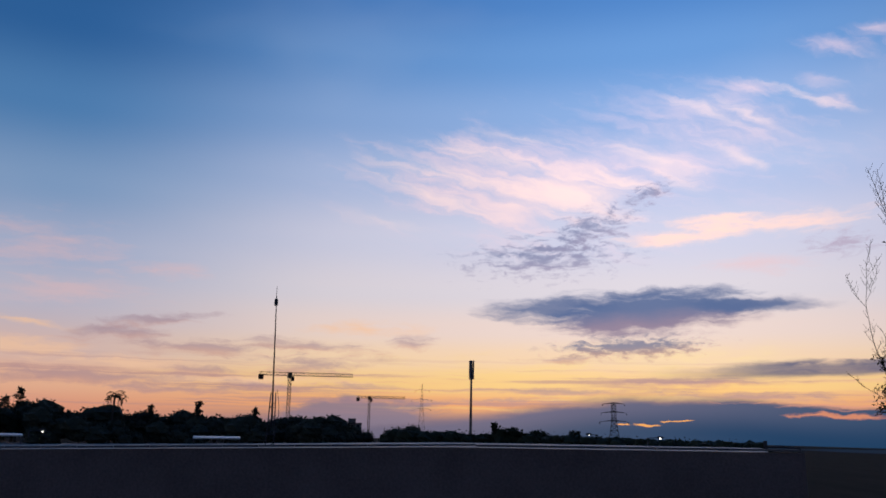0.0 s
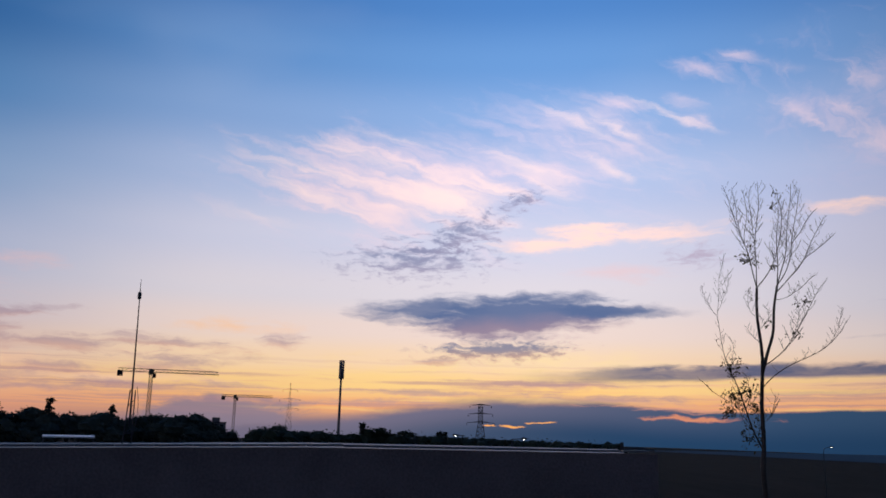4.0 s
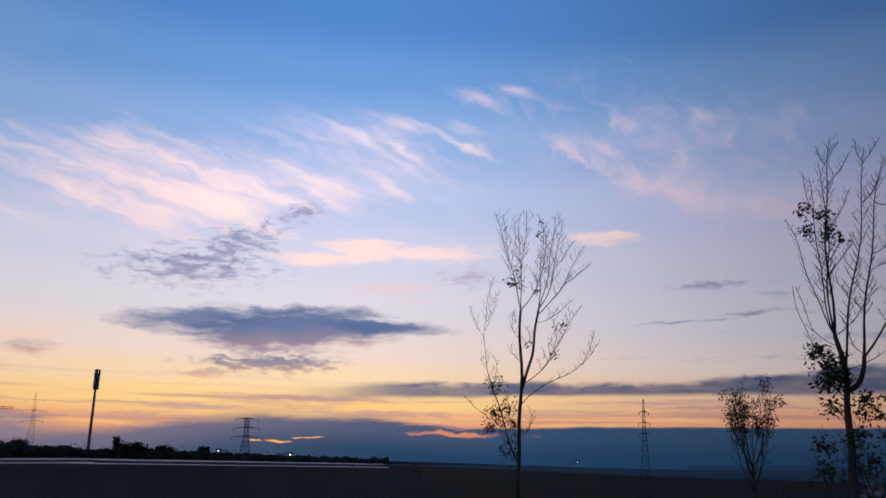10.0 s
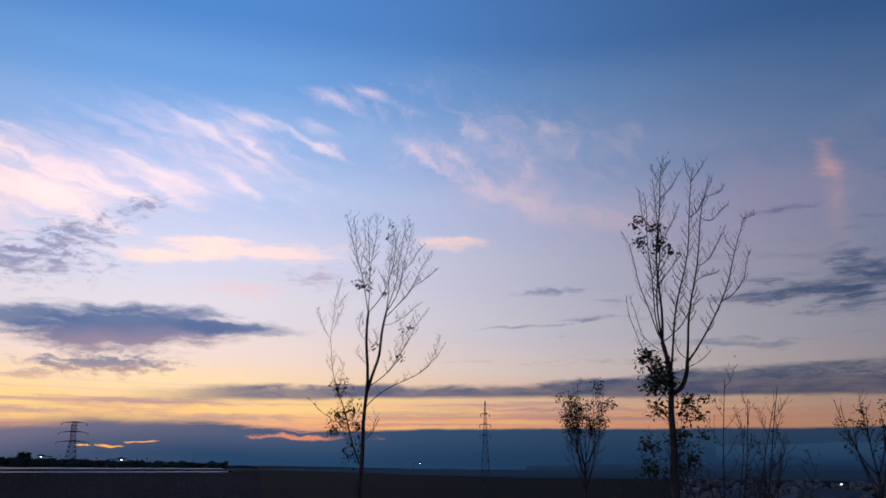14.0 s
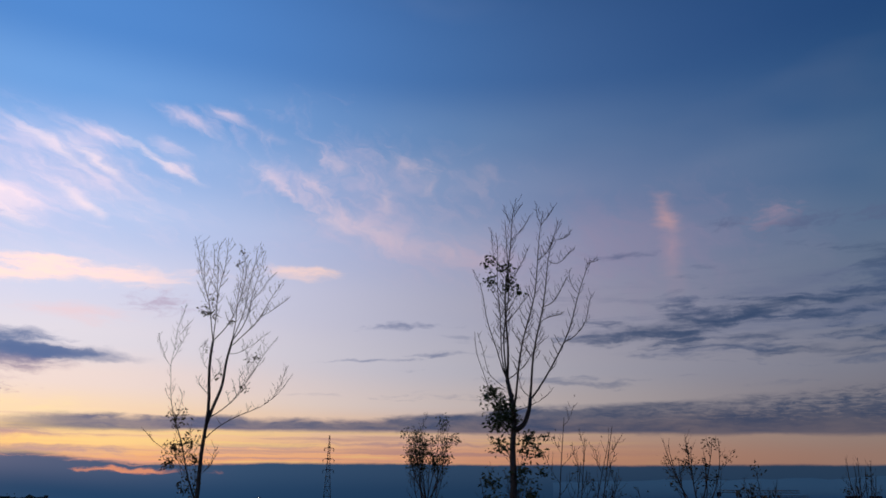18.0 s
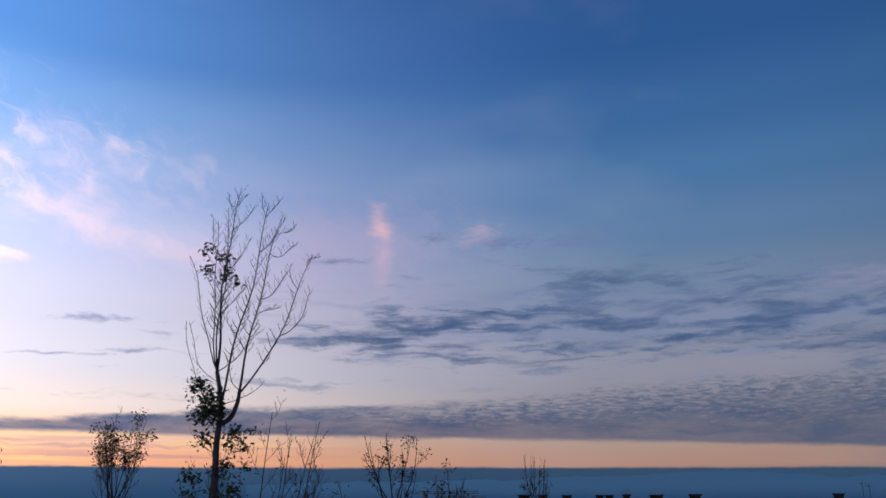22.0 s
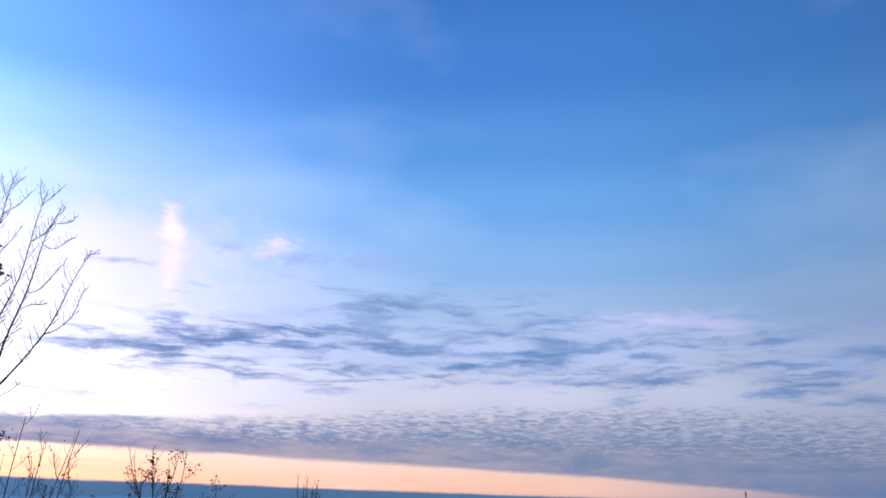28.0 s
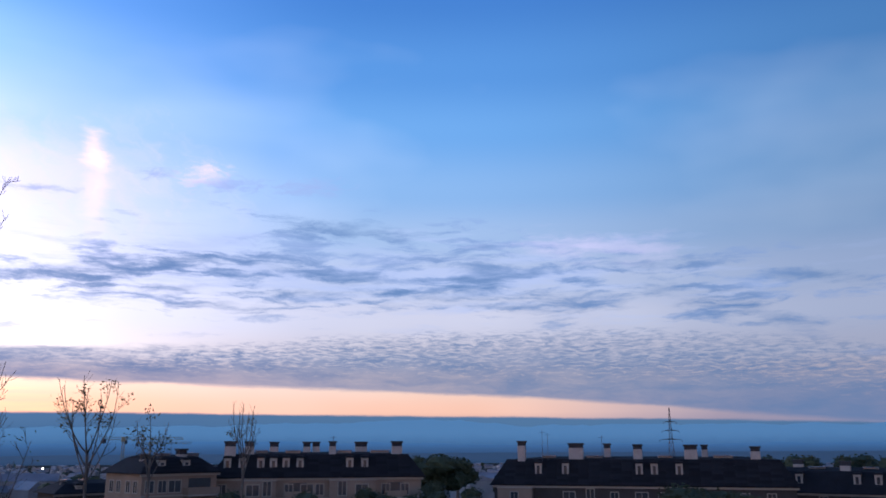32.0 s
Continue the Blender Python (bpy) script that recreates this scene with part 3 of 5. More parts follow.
def ground_height(x, y):
    r = math.hypot(x, y)
    a = math.degrees(math.atan2(x, y))
    near = 1.6 - 1.6 * ease(r, 4, 15)
    slope = -11.0 * ease(r, 20, 125) - 29.0 * ease(r, 150, 900)
    shelf = -1.0 * ease(r, 20, 60) - 1.5 * ease(r, 120, 170) - 14.0 * ease(r, 250, 1200)
    k = ease(a, 14, 42) * (1 - ease(a, 150, 175)) if a > 0 else 1 - ease(a, -175, -150)
    if a < -60:
        k = 0.0
    elif a <= 14:
        k = 0.0
    z = near + slope * k + shelf * (1 - k)
    return z + 0.25 * noise.noise(Vector((x * 0.11, y * 0.11, 0))) * ease(r, 4, 12) + 0.9 * noise.noise(Vector((x * 0.013, y * 0.013, 4))) * ease(r, 60, 300)


def make_ground():
    rr = [0.0] + [1.2 * 1.118 ** i for i in range(75)]
    rr = [r for r in rr if r < 4700] + [4900.0]
    seg = 200
    s = Shape()
    verts = [(0, 0, ground_height(0, 0))]
    for r in rr[1:]:
        for j in range(seg):
            a = 2 * math.pi * j / seg
            x, y = r * math.sin(a), r * math.cos(a)
            verts.append((x, y, ground_height(x, y)))
    faces = [(0, 1 + (j + 1) % seg, 1 + j) for j in range(seg)]
    for i in range(len(rr) - 2):
        b = 1 + i * seg
        faces += [(b + j, b + (j + 1) % seg, b + seg + (j + 1) % seg, b + seg + j) for j in range(seg)]
    s.add(verts, faces)
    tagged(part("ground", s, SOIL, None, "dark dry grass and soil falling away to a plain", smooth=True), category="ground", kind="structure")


make_ground()


def wall_top(x):
    return 2.97 if x > 1 else 2.99 - 0.02 * (1 - x)


def make_wall():
    """Long dark retaining wall with a pale coping; the paved yard lies behind it."""
    s = Shape()
    xs = [-46 + i * 2.0 for i in range(29)] + [10.1]
    ring = []
    for x in xs:
        t = wall_top(x) - 0.09
        ring += [(x, 24.0, -1.2), (x, 24.35, -1.2), (x, 24.35, t), (x, 24.0, t)]
    faces = [(i * 4 + j, i * 4 + (j + 1) % 4, i * 4 + 4 + (j + 1) % 4, i * 4 + 4 + j) for i in range(len(xs) - 1) for j in range(4)]
    k = (len(xs) - 1) * 4
    faces += [(3, 2, 1, 0), (k, k + 1, k + 2, k + 3)]
    s.add(ring, faces)
    wall = tagged(part("wall_west", s, RENDER, None, "long dark rendered retaining wall below a paved yard"), category="wall", kind="structure")
    side = Shape().box((-0.3, 0.0, -1.2), (0.0, 42, 2.3), pose(10.1, 24.36, 0, 0, 0, -19.8))
    tagged(part("wall_side", side, RENDER, None, "dark side wall of the raised yard"), category="wall", kind="structure")
    stone = Shape().box((-0.49, -0.05, 0.03), (0.49, 0.42, 0.09)).mesh("coping_stone", COPING)
    for i in range(56):
        x = -45.5 + i
        ob = part("coping_stone", stone, COPING, wall)
        ob.matrix_basis = pose(x, 24.0 + random.uniform(-0.006, 0.006), wall_top(x) - 0.088, 0, -1.15 if x < 1 else 0, 0)
    y = Shape()
    ys = [24.45, 40, 60, 80, 100, 124]
    xs = [-130, -100, -75, -50, -30, -15, -5, 1, 9.79]
    top = lambda x, q: wall_top(max(x, -46)) - 0.35 - 0.0035 * (q - 24) + 0.05 * noise.noise(Vector((x * 0.1, q * 0.1, 7)))
    for z in (0, -1.6):
        y.v.extend((x + (0.36 * (q - 24.4) if x > 9 else 0), q, top(x, q) + z) for q in ys for x in xs)
    nx, n = len(xs), len(xs) * len(ys)
    y.f = [(j * nx + i, j * nx + i + 1, (j + 1) * nx + i + 1, (j + 1) * nx + i) for j in range(len(ys) - 1) for i in range(nx - 1)]
    rim = list(range(nx)) + [j * nx + nx - 1 for j in range(1, len(ys))] + [n - nx + i for i in range(nx - 2, -1, -1)] + [j * nx for j in range(len(ys) - 2, 0, -1)]
    y.f += [(rim[i], rim[i - 1], rim[i - 1] + n, rim[i] + n) for i in range(len(rim))]
    tagged(part("pavement", y, YARD, None, "raised grey concrete yard behind the wall"), category="pavement", kind="structure")


make_wall()


def ridge(name, label, bearings, d, heights, foot, material, bumps, seed):
    """A long far ridge, with a sloping face, round part of the horizon."""
    s = Shape()
    n = 160
    for i in range(n + 1):
        q = i / n
        a = bearings[0] + (bearings[1] - bearings[0]) * q
        k = q * (len(heights) - 1)
        j = min(int(k), len(heights) - 2)
        w = k - j
        w = w * w * (3 - 2 * w)
        h = heights[j] * (1 - w) + heights[j + 1] * w + bumps * (noise.noise(Vector((a * 0.5, seed, 0))) + 0.5 * noise.noise(Vector((a * 1.6, seed, 3))))
        for dd, z in ((0, foot), (d * 0.03, foot + (up(d, h) - foot) * 0.45 + d * 0.0004 * noise.noise(Vector((a * 2.2, seed, 8)))), (d * 0.06, up(d * 1.06, h)), (d * 0.1, foot)):
            s.v.append(tuple(spot(a, d + dd, z)))
    s.f = [(i * 4 + j, i * 4 + 4 + j, i * 4 + 5 + j, i * 4 + 1 + j) for i in range(n) for j in range(3)]
    return tagged(part(name, s, material, None, label, smooth=True), category="hills", kind="structure")


# far land; its haze is only the glow of these materials
ridge("backdrop_far_hills", "far mountain ridge glowing with painted blue evening haze", (52, 128), 4200, [1.1, 1.3, 1.4, 1.6, 1.85, 1.45, 1.5, 1.45, 1.35, 1.1, 1.0], -60, FARHILLS, 0.16, 1.0)
ridge("backdrop_hills", "nearer hills glowing with painted blue evening haze", (40, 128), 3300, [-0.2, 0.0, 0.3, 0.45, 0.35, 0.2, 0.25, 0.3, 0.3, 0.2], -60, NEARHILLS, 0.1, 5.0)
ridge("backdrop_plain", "dim flat plain with painted haze glow below the hills", (8, 128), 2500, [-0.3, -0.45, -0.45, -0.4, -0.35, -0.3, -0.25, -0.2, -0.2], -60, PLAINHAZE, 0.05, 9.0)


# ---------------------------------------------------------------- bare trees
def limb_points(start, a0, a1, length, turn, steps=9, wob=0.05, rng=random):
    """A limb that leaves at a0 degrees from upright and ends at a1, towards turn (degrees about the trunk)."""
    pts, p = [Vector(start)], Vector(start)
    wa, wt = rng.uniform(0, 6), rng.uniform(0, 6)
    for i in range(steps):
        q = (i + 0.5) / steps
        a = radians(a0 + (a1 - a0) * (1 - (1 - q) ** 1.5)) + wob * math.sin(wa + q * 6)
        t = radians(turn) + wob * math.sin(wt + q * 7)
        p = p + Vector((math.sin(a) * math.cos(t), math.sin(a) * math.sin(t), math.cos(a))) * (length / steps)
        pts.append(p)
    return pts


def grow(shape, pts, r0, r1, rng, twigs, twig_len, depth=1, tips=None, bare=0.25):
    """A limb with its twigs, in one mesh."""
    k = len(pts)
    shape.tube(pts, [r0 + (r1 - r0) * (i / (k - 1)) ** 0.8 for i in range(k)], 5 if r0 > 0.02 else 4)
    for i in range(twigs):
        q = bare + (0.97 - bare) * (i + rng.random()) / max(twigs, 1)
        j = min(int(q * (k - 1)), k - 2)
        f = q * (k - 1) - j
        p = pts[j].lerp(pts[j + 1], f)
        d = (pts[j + 1] - pts[j]).normalized()
        side = d.cross(Vector((rng.gauss(0, 1), rng.gauss(0, 1), 0.1))).normalized()
        length = twig_len * rng.uniform(0.45, 1.15) * (1.15 - 0.6 * q)
        out, tw = (d * 0.62 + side * 0.8).normalized(), [p]
        for s in range(4):
            out = (out + Vector((0, 0, 0.22)) + Vector((rng.gauss(0, 1), rng.gauss(0, 1), rng.gauss(0, 1))) * 0.07).normalized()
            tw.append(tw[-1] + out * length / 4)
        r = max(0.0045, (r0 + (r1 - r0) * q) * 0.5)
        if depth > 0 and length > 0.35:
            grow(shape, tw, r, 0.004, rng, 4, length * 0.55, depth - 1, tips, 0.25)
        else:
            shape.tube(tw, [max(0.0035, r * (1 - 0.6 * s / 4)) for s in range(5)], 3)
        if tips is not None:
            tips.append(tw[-1])


def bough(start, tip, bow, skew, sway, rng, steps=12):
    """A limb from start to tip that bows out to the side by so much at its middle, and swells towards its foot by skew."""
    start, tip = Vector(start), Vector(tip)
    run = tip - start
    side = Vector((run.z, 0, -run.x)).normalized()
    wa, wb = rng.uniform(0, 6), rng.uniform(0, 6)
    pts = []
    for i in range(steps + 1):
        q = i / steps
        p = start + run * q + side * (4 * bow * q * (1 - q) + 10 * skew * q * (1 - q) * (1 - 2 * q))
        k = 0.012 * run.length * math.sin(math.pi * q)
        pts.append(p + Vector((k * math.sin(wa + q * 9), sway * run.length * q * (1.2 - 0.4 * q), k * math.sin(wb + q * 8))))
    return pts


def twigs_on(shape, pts, r0, r1, count, length, rng, depth=1, bare=0.2):
    """A tapering limb with short twigs that leave it on alternate sides and curve upwards."""
    k = len(pts)
    thick = lambda q: r0 + (r1 - r0) * q ** 0.75
    shape.tube(pts, [thick(i / (k - 1)) for i in range(k)], 7 if r0 > 0.018 else 5 if r0 > 0.008 else 4)
    hand = rng.choice((-1, 1))
    for i in range(count):
        q = bare + (0.98 - bare) * (i + rng.uniform(0.2, 0.8)) / count
        j = min(int(q * (k - 1)), k - 2)
        p = pts[j].lerp(pts[j + 1], q * (k - 1) - j)
        d = (pts[j + 1] - pts[j]).normalized()
        hand = -hand if rng.random() < 0.8 else hand
        out = (d * rng.uniform(0.35, 0.8) + Vector((hand * rng.uniform(0.5, 1.0), rng.gauss(0, 0.5), 0))).normalized()
        n = length * rng.uniform(0.4, 1.1) * (1.1 - 0.45 * q)
        tw = [p]
        for _ in range(5):
            out = (out + Vector((0, 0, 0.24)) + Vector((rng.gauss(0, 1), rng.gauss(0, 1), rng.gauss(0, 1))) * 0.06).normalized()
            tw.append(tw[-1] + out * n / 5)
        r = min(0.0085, thick(q) * 0.65)
        if depth and n > 0.26:
            twigs_on(shape, tw, r, 0.0036, 3, n * 0.5, rng, 0, 0.3)
        else:
            shape.tube(tw, [max(0.0036, r * (1 - 0.1 * m)) for m in range(6)], 3)


def bare_tree(name, label, bearing, d, trunk, leader, radius, boughs, leaf_spots, leaf_size, seed, leaf, leaf_label):
    """trunk and leader: (x, z, x, z, bow, skew); a bough adds its thickness, its twigs and their length. x is across the tree, z over the plan's zero."""
    rng = random.Random(seed)
    base = spot(bearing, d)
    base.z = ground_height(base.x, base.y) - 0.05
    tree = thing(name, label, "tree", base, turn=-bearing)
    x0, z0, x1, z1, bow, skew = trunk
    foot = bough((x0 - 0.06, 0, -0.2), (x0, 0, z0 - base.z), 0.03, 0, 0, rng, 6)
    stem = foot[:-1] + bough((x0, 0, z0 - base.z), (x1, 0, z1 - base.z), bow, skew, 0, rng)
    k = len(stem) - 1
    part("trunk", Shape().tube(stem, [radius * (1.3 if i == 0 else 1 - 0.55 * i / k) for i in range(k + 1)], 9), BARK, tree, smooth=True)
    wood = [(p, radius * (1 - 0.55 * i / k)) for i, p in enumerate(stem)]
    lx, lz, tx, tz, bow, skew = leader
    way = bough(min(wood, key=lambda w: (w[0] - Vector((lx, 0, lz - base.z))).length)[0], (tx, 0.05, tz - base.z), bow, skew, 0.02, rng)
    part("leader", Shape().tube(way, [radius * (0.62 - 0.22 * i / 12) for i in range(13)], 8), BARK, tree, smooth=True)
    wood += [(p, radius * (0.62 - 0.22 * i / 12)) for i, p in enumerate(way)]
    eye = EYE - base.z
    near = lambda p: (p.x * d / (d + p.y), eye + (p.z - eye) * d / (d + p.y))
    for x0, z0, x1, z1, bow, skew, r, count, length in boughs:
        start, thick = min(wood, key=lambda w: math.hypot(near(w[0])[0] - x0, near(w[0])[1] - z0 + base.z))
        r = min(r, thick * 0.92)
        sway = rng.uniform(-0.16, 0.16)
        deep = 1 + (start.y + sway * 0.8 * math.hypot(x1 - x0, z1 - z0)) / d
        way = bough(start, (x1 * deep, start.y, eye + (z1 - EYE) * deep), bow, skew, sway, rng)
        s = Shape()
        twigs_on(s, way, r, 0.0048, int(count * 2.6), length, rng)
        part("limb", s, BARK, tree, smooth=True)
        wood += [(p, r * (1 - 0.75 * (i / 12) ** 0.75)) for i, p in enumerate(way) if i]
    s = Shape()
    for x, z, w, h, count in leaf_spots:
        deep = min(wood, key=lambda q: math.hypot(q[0].x - x, q[0].z - z + base.z))[0].y
        for _ in range(max(2, count // 4)):
            c = Vector((x + rng.gauss(0, 0.5) * w, deep + rng.gauss(0, 0.5) * w, z - base.z + rng.gauss(0, 0.5) * h))
            s.cards([c + Vector((rng.gauss(0, 1), rng.gauss(0, 1), rng.gauss(0, 1))) * leaf_size * 0.5 for _ in range(5)], leaf_size, leaf_size * 0.42, rng, 0.35)
    part("leaves", s, leaf, tree, leaf_label)
    return tree


ASH_TOP = [(0.19, 6.65, -0.43, 9.11, 0.04, -0.00, 0.014, 9, 0.42), (0.19, 6.65, 0.34, 9.13, -0.01, -0.02, 0.013, 9, 0.40), (0.22, 6.63, 0.73, 8.85, 0.29, 0.01, 0.013, 8, 0.40),
          (-0.05, 7.83, -0.22, 9.04, -0.01, 0.00, 0.008, 5, 0.30), (-0.02, 7.76, -0.01, 8.97, 0.06, -0.03, 0.008, 5, 0.30), (0.18, 7.49, 0.20, 9.05, -0.05, 0.03, 0.008, 6, 0.30),
          (0.62, 6.67, 0.76, 8.71, -0.00, -0.00, 0.013, 9, 0.40), (0.62, 6.67, 1.05, 9.01, 0.07, 0.01, 0.014, 9, 0.42), (0.62, 6.67, 1.24, 8.91, 0.10, 0.05, 0.013, 9, 0.40),
          (0.59, 6.46, 1.71, 8.23, 0.09, 0.02, 0.013, 8, 0.40), (1.16, 7.30, 1.85, 7.77, 0.03, 0.01, 0.007, 5, 0.30)]
ASH_TOP += [(0.56, 6.33, 1.43, 6.89, 0.08, 0.04, 0.006, 5, 0.30), (0.99, 7.65, 1.51, 8.37, -0.01, 0.01, 0.007, 5, 0.30), (0.26, 4.91, 1.53, 6.66, 0.13, 0.05, 0.013, 9, 0.45),
          (0.18, 4.55, 1.97, 5.86, 0.08, -0.09, 0.013, 7, 0.35), (1.58, 5.41, 1.90, 6.16, 0.05, 0.00, 0.006, 4, 0.25), (0.85, 5.53, 0.96, 6.47, 0.10, -0.01, 0.006, 4, 0.30),
          (0.16, 5.24, -0.02, 5.84, -0.07, 0.03, 0.005, 3, 0.25), (0.18, 5.98, 0.01, 6.65, -0.10, -0.03, 0.005, 4, 0.25), (0.19, 5.57, 0.32, 6.25, 0.13, -0.03, 0.005, 4, 0.25)]
ASH_SIDE = [(-0.06, 2.93, -0.68, 6.02, -0.12, 0.01, 0.022, 7, 0.40), (-0.68, 6.02, -0.47, 7.47, -0.04, -0.00, 0.010, 5, 0.30), (-0.68, 6.02, -1.00, 6.76, -0.06, -0.00, 0.006, 4, 0.25),
          (-0.67, 6.09, -0.39, 6.91, 0.03, -0.00, 0.006, 4, 0.25), (-0.64, 6.69, -0.34, 7.06, 0.00, 0.00, 0.005, 3, 0.20), (-0.40, 4.06, -1.14, 4.62, -0.11, -0.03, 0.006, 3, 0.30),
          (-0.29, 3.49, -0.39, 4.25, -0.08, -0.03, 0.006, 5, 0.30), (-0.12, 3.12, -0.07, 4.13, 0.09, -0.00, 0.007, 6, 0.35), (0.17, 3.50, 0.44, 4.27, 0.07, -0.01, 0.006, 5, 0.30),
          (-0.22, 3.62, -0.20, 4.77, 0.10, -0.03, 0.008, 6, 0.35), (-0.52, 4.70, -0.46, 5.56, 0.08, -0.02, 0.005, 4, 0.25)]
bare_tree("tall_bare_tree", "tall slender tree with bare upswept twigs and few leaves", 28.85, 20.0, (0.09, 2.75, 0.19, 6.65, 0.04, 0.03), (0.17, 4.68, 0.62, 6.7, 0.05, 0.01), 0.062,
          ASH_TOP + ASH_SIDE,
          [(0.1, 7.32, 0.22, 0.14, 45), (-0.05, 7.34, 0.12, 0.08, 20), (0.06, 7.62, 0.1, 0.12, 15), (0.73, 8.84, 0.07, 0.06, 14), (0.69, 8.56, 0.07, 0.08, 14), (0.61, 7.15, 0.15, 0.06, 16), (1.13, 6.27, 0.15, 0.06, 20),
           (0.4, 5.82, 0.09, 0.05, 14), (0.85, 5.59, 0.17, 0.05, 16), (0.09, 6.49, 0.1, 0.07, 14), (-0.4, 4.9, 0.24, 0.2, 90)]
          + [(-0.12, 4.32, 0.22, 0.17, 90), (-0.44, 4.25, 0.18, 0.2, 80), (-0.53, 3.93, 0.18, 0.14, 60), (-0.04, 4.0, 0.17, 0.12, 60), (0.0, 3.49, 0.15, 0.3, 45), (-0.22, 3.36, 0.12, 0.25, 45)],
          0.09, 3, BROWN_LEAF, "scattered dry brown leaves")
POPLAR_LEFT = [(-0.04, 5.34, 0.17, 9.00, -0.09, 0.03, 0.028, 17, 0.36), (-0.08, 5.44, -0.06, 8.54, 0.01, -0.04, 0.019, 13, 0.34), (-0.14, 5.30, -0.24, 8.28, -0.05, -0.04, 0.015, 11, 0.34),
          (-0.14, 5.34, -0.70, 7.53, -0.00, -0.04, 0.014, 7, 0.26), (-0.32, 4.61, -0.66, 6.28, -0.19, -0.01, 0.009, 2, 0.20), (-0.15, 5.12, -0.61, 6.27, -0.15, -0.04, 0.006, 3, 0.20),
          (-0.04, 5.40, 0.73, 6.17, 0.02, 0.04, 0.011, 6, 0.28)]
POPLAR_LEFT += [(-0.03, 6.41, 0.39, 7.02, 0.01, 0.00, 0.008, 5, 0.25), (-0.03, 7.32, 0.39, 7.95, 0.06, 0.01, 0.008, 6, 0.25), (0.04, 8.09, 0.44, 8.61, 0.02, -0.00, 0.006, 5, 0.22),
          (0.04, 8.42, -0.06, 8.83, -0.01, 0.01, 0.006, 4, 0.20), (0.08, 8.48, 0.27, 8.85, 0.00, -0.00, 0.006, 4, 0.20), (-0.23, 7.66, -0.32, 8.29, -0.03, 0.01, 0.006, 4, 0.20)]
POPLAR_RIGHT = [(0.16, 4.83, 0.70, 8.72, 0.02, -0.01, 0.024, 17, 0.34), (0.38, 5.01, 1.01, 8.54, -0.08, 0.01, 0.026, 15, 0.36), (0.38, 4.99, 1.59, 7.73, 0.14, 0.03, 0.021, 11, 0.32),
          (0.98, 5.98, 1.60, 7.01, 0.14, 0.04, 0.010, 6, 0.26), (0.58, 6.86, 1.16, 7.37, 0.07, 0.04, 0.009, 6, 0.26), (0.86, 7.57, 1.29, 7.90, 0.10, 0.06, 0.008, 5, 0.24),
          (0.39, 5.11, 0.06, 5.73, -0.05, -0.03, 0.008, 4, 0.22), (0.17, 4.89, 0.81, 5.22, 0.08, -0.01, 0.008, 3, 0.20), (0.54, 7.56, 0.85, 8.08, 0.05, 0.01, 0.008, 6, 0.24)]
POPLAR_RIGHT += [(0.49, 6.33, 1.00, 6.62, -0.03, -0.01, 0.007, 6, 0.24), (1.31, 7.13, 1.19, 7.51, -0.07, 0.00, 0.005, 3, 0.18), (1.41, 7.49, 1.76, 7.70, -0.07, -0.03, 0.005, 3, 0.18),
          (0.91, 8.02, 1.23, 8.32, 0.05, -0.03, 0.006, 4, 0.20), (0.29, 5.92, 0.06, 6.51, -0.06, 0.03, 0.006, 4, 0.22), (0.69, 8.48, 0.57, 8.88, -0.02, 0.01, 0.005, 3, 0.18),
          (0.66, 8.37, 0.95, 8.84, -0.00, 0.00, 0.005, 4, 0.18)]
bare_tree("tall_bare_tree", "tall many-stemmed bare tree with tufts of green leaves", 49.3, 16.0, (0.02, 3.05, -0.05, 5.37, 0.08, -0.02), (0.07, 4.36, 0.38, 5.05, 0.11, 0.02), 0.085,
          POPLAR_LEFT + POPLAR_RIGHT,
          [(-0.4, 7.26, 0.12, 0.12, 45), (-0.35, 7.62, 0.14, 0.07, 40), (-0.05, 7.65, 0.14, 0.08, 40), (0.03, 7.3, 0.18, 0.15, 70), (0.19, 7.04, 0.1, 0.07, 30), (-0.37, 5.07, 0.22, 0.16, 130), (-0.14, 4.86, 0.28, 0.24, 260),
           (-0.25, 4.61, 0.22, 0.14, 150), (-0.01, 4.61, 0.18, 0.22, 160), (-0.21, 4.16, 0.16, 0.1, 70)]
          + [(0.34, 4.31, 0.17, 0.11, 80), (0.26, 4.07, 0.13, 0.13, 70), (0.47, 4.04, 0.13, 0.07, 45), (-0.36, 3.48, 0.16, 0.16, 90), (-0.34, 3.1, 0.22, 0.16, 120), (0.22, 3.63, 0.18, 0.18, 100), (0.33, 3.25, 0.2, 0.24, 130),
             (0.59, 3.73, 0.1, 0.08, 30), (0.71, 4.36, 0.08, 0.03, 16)],
          0.095, 8, LEAF, "tufts of dull green leaves")


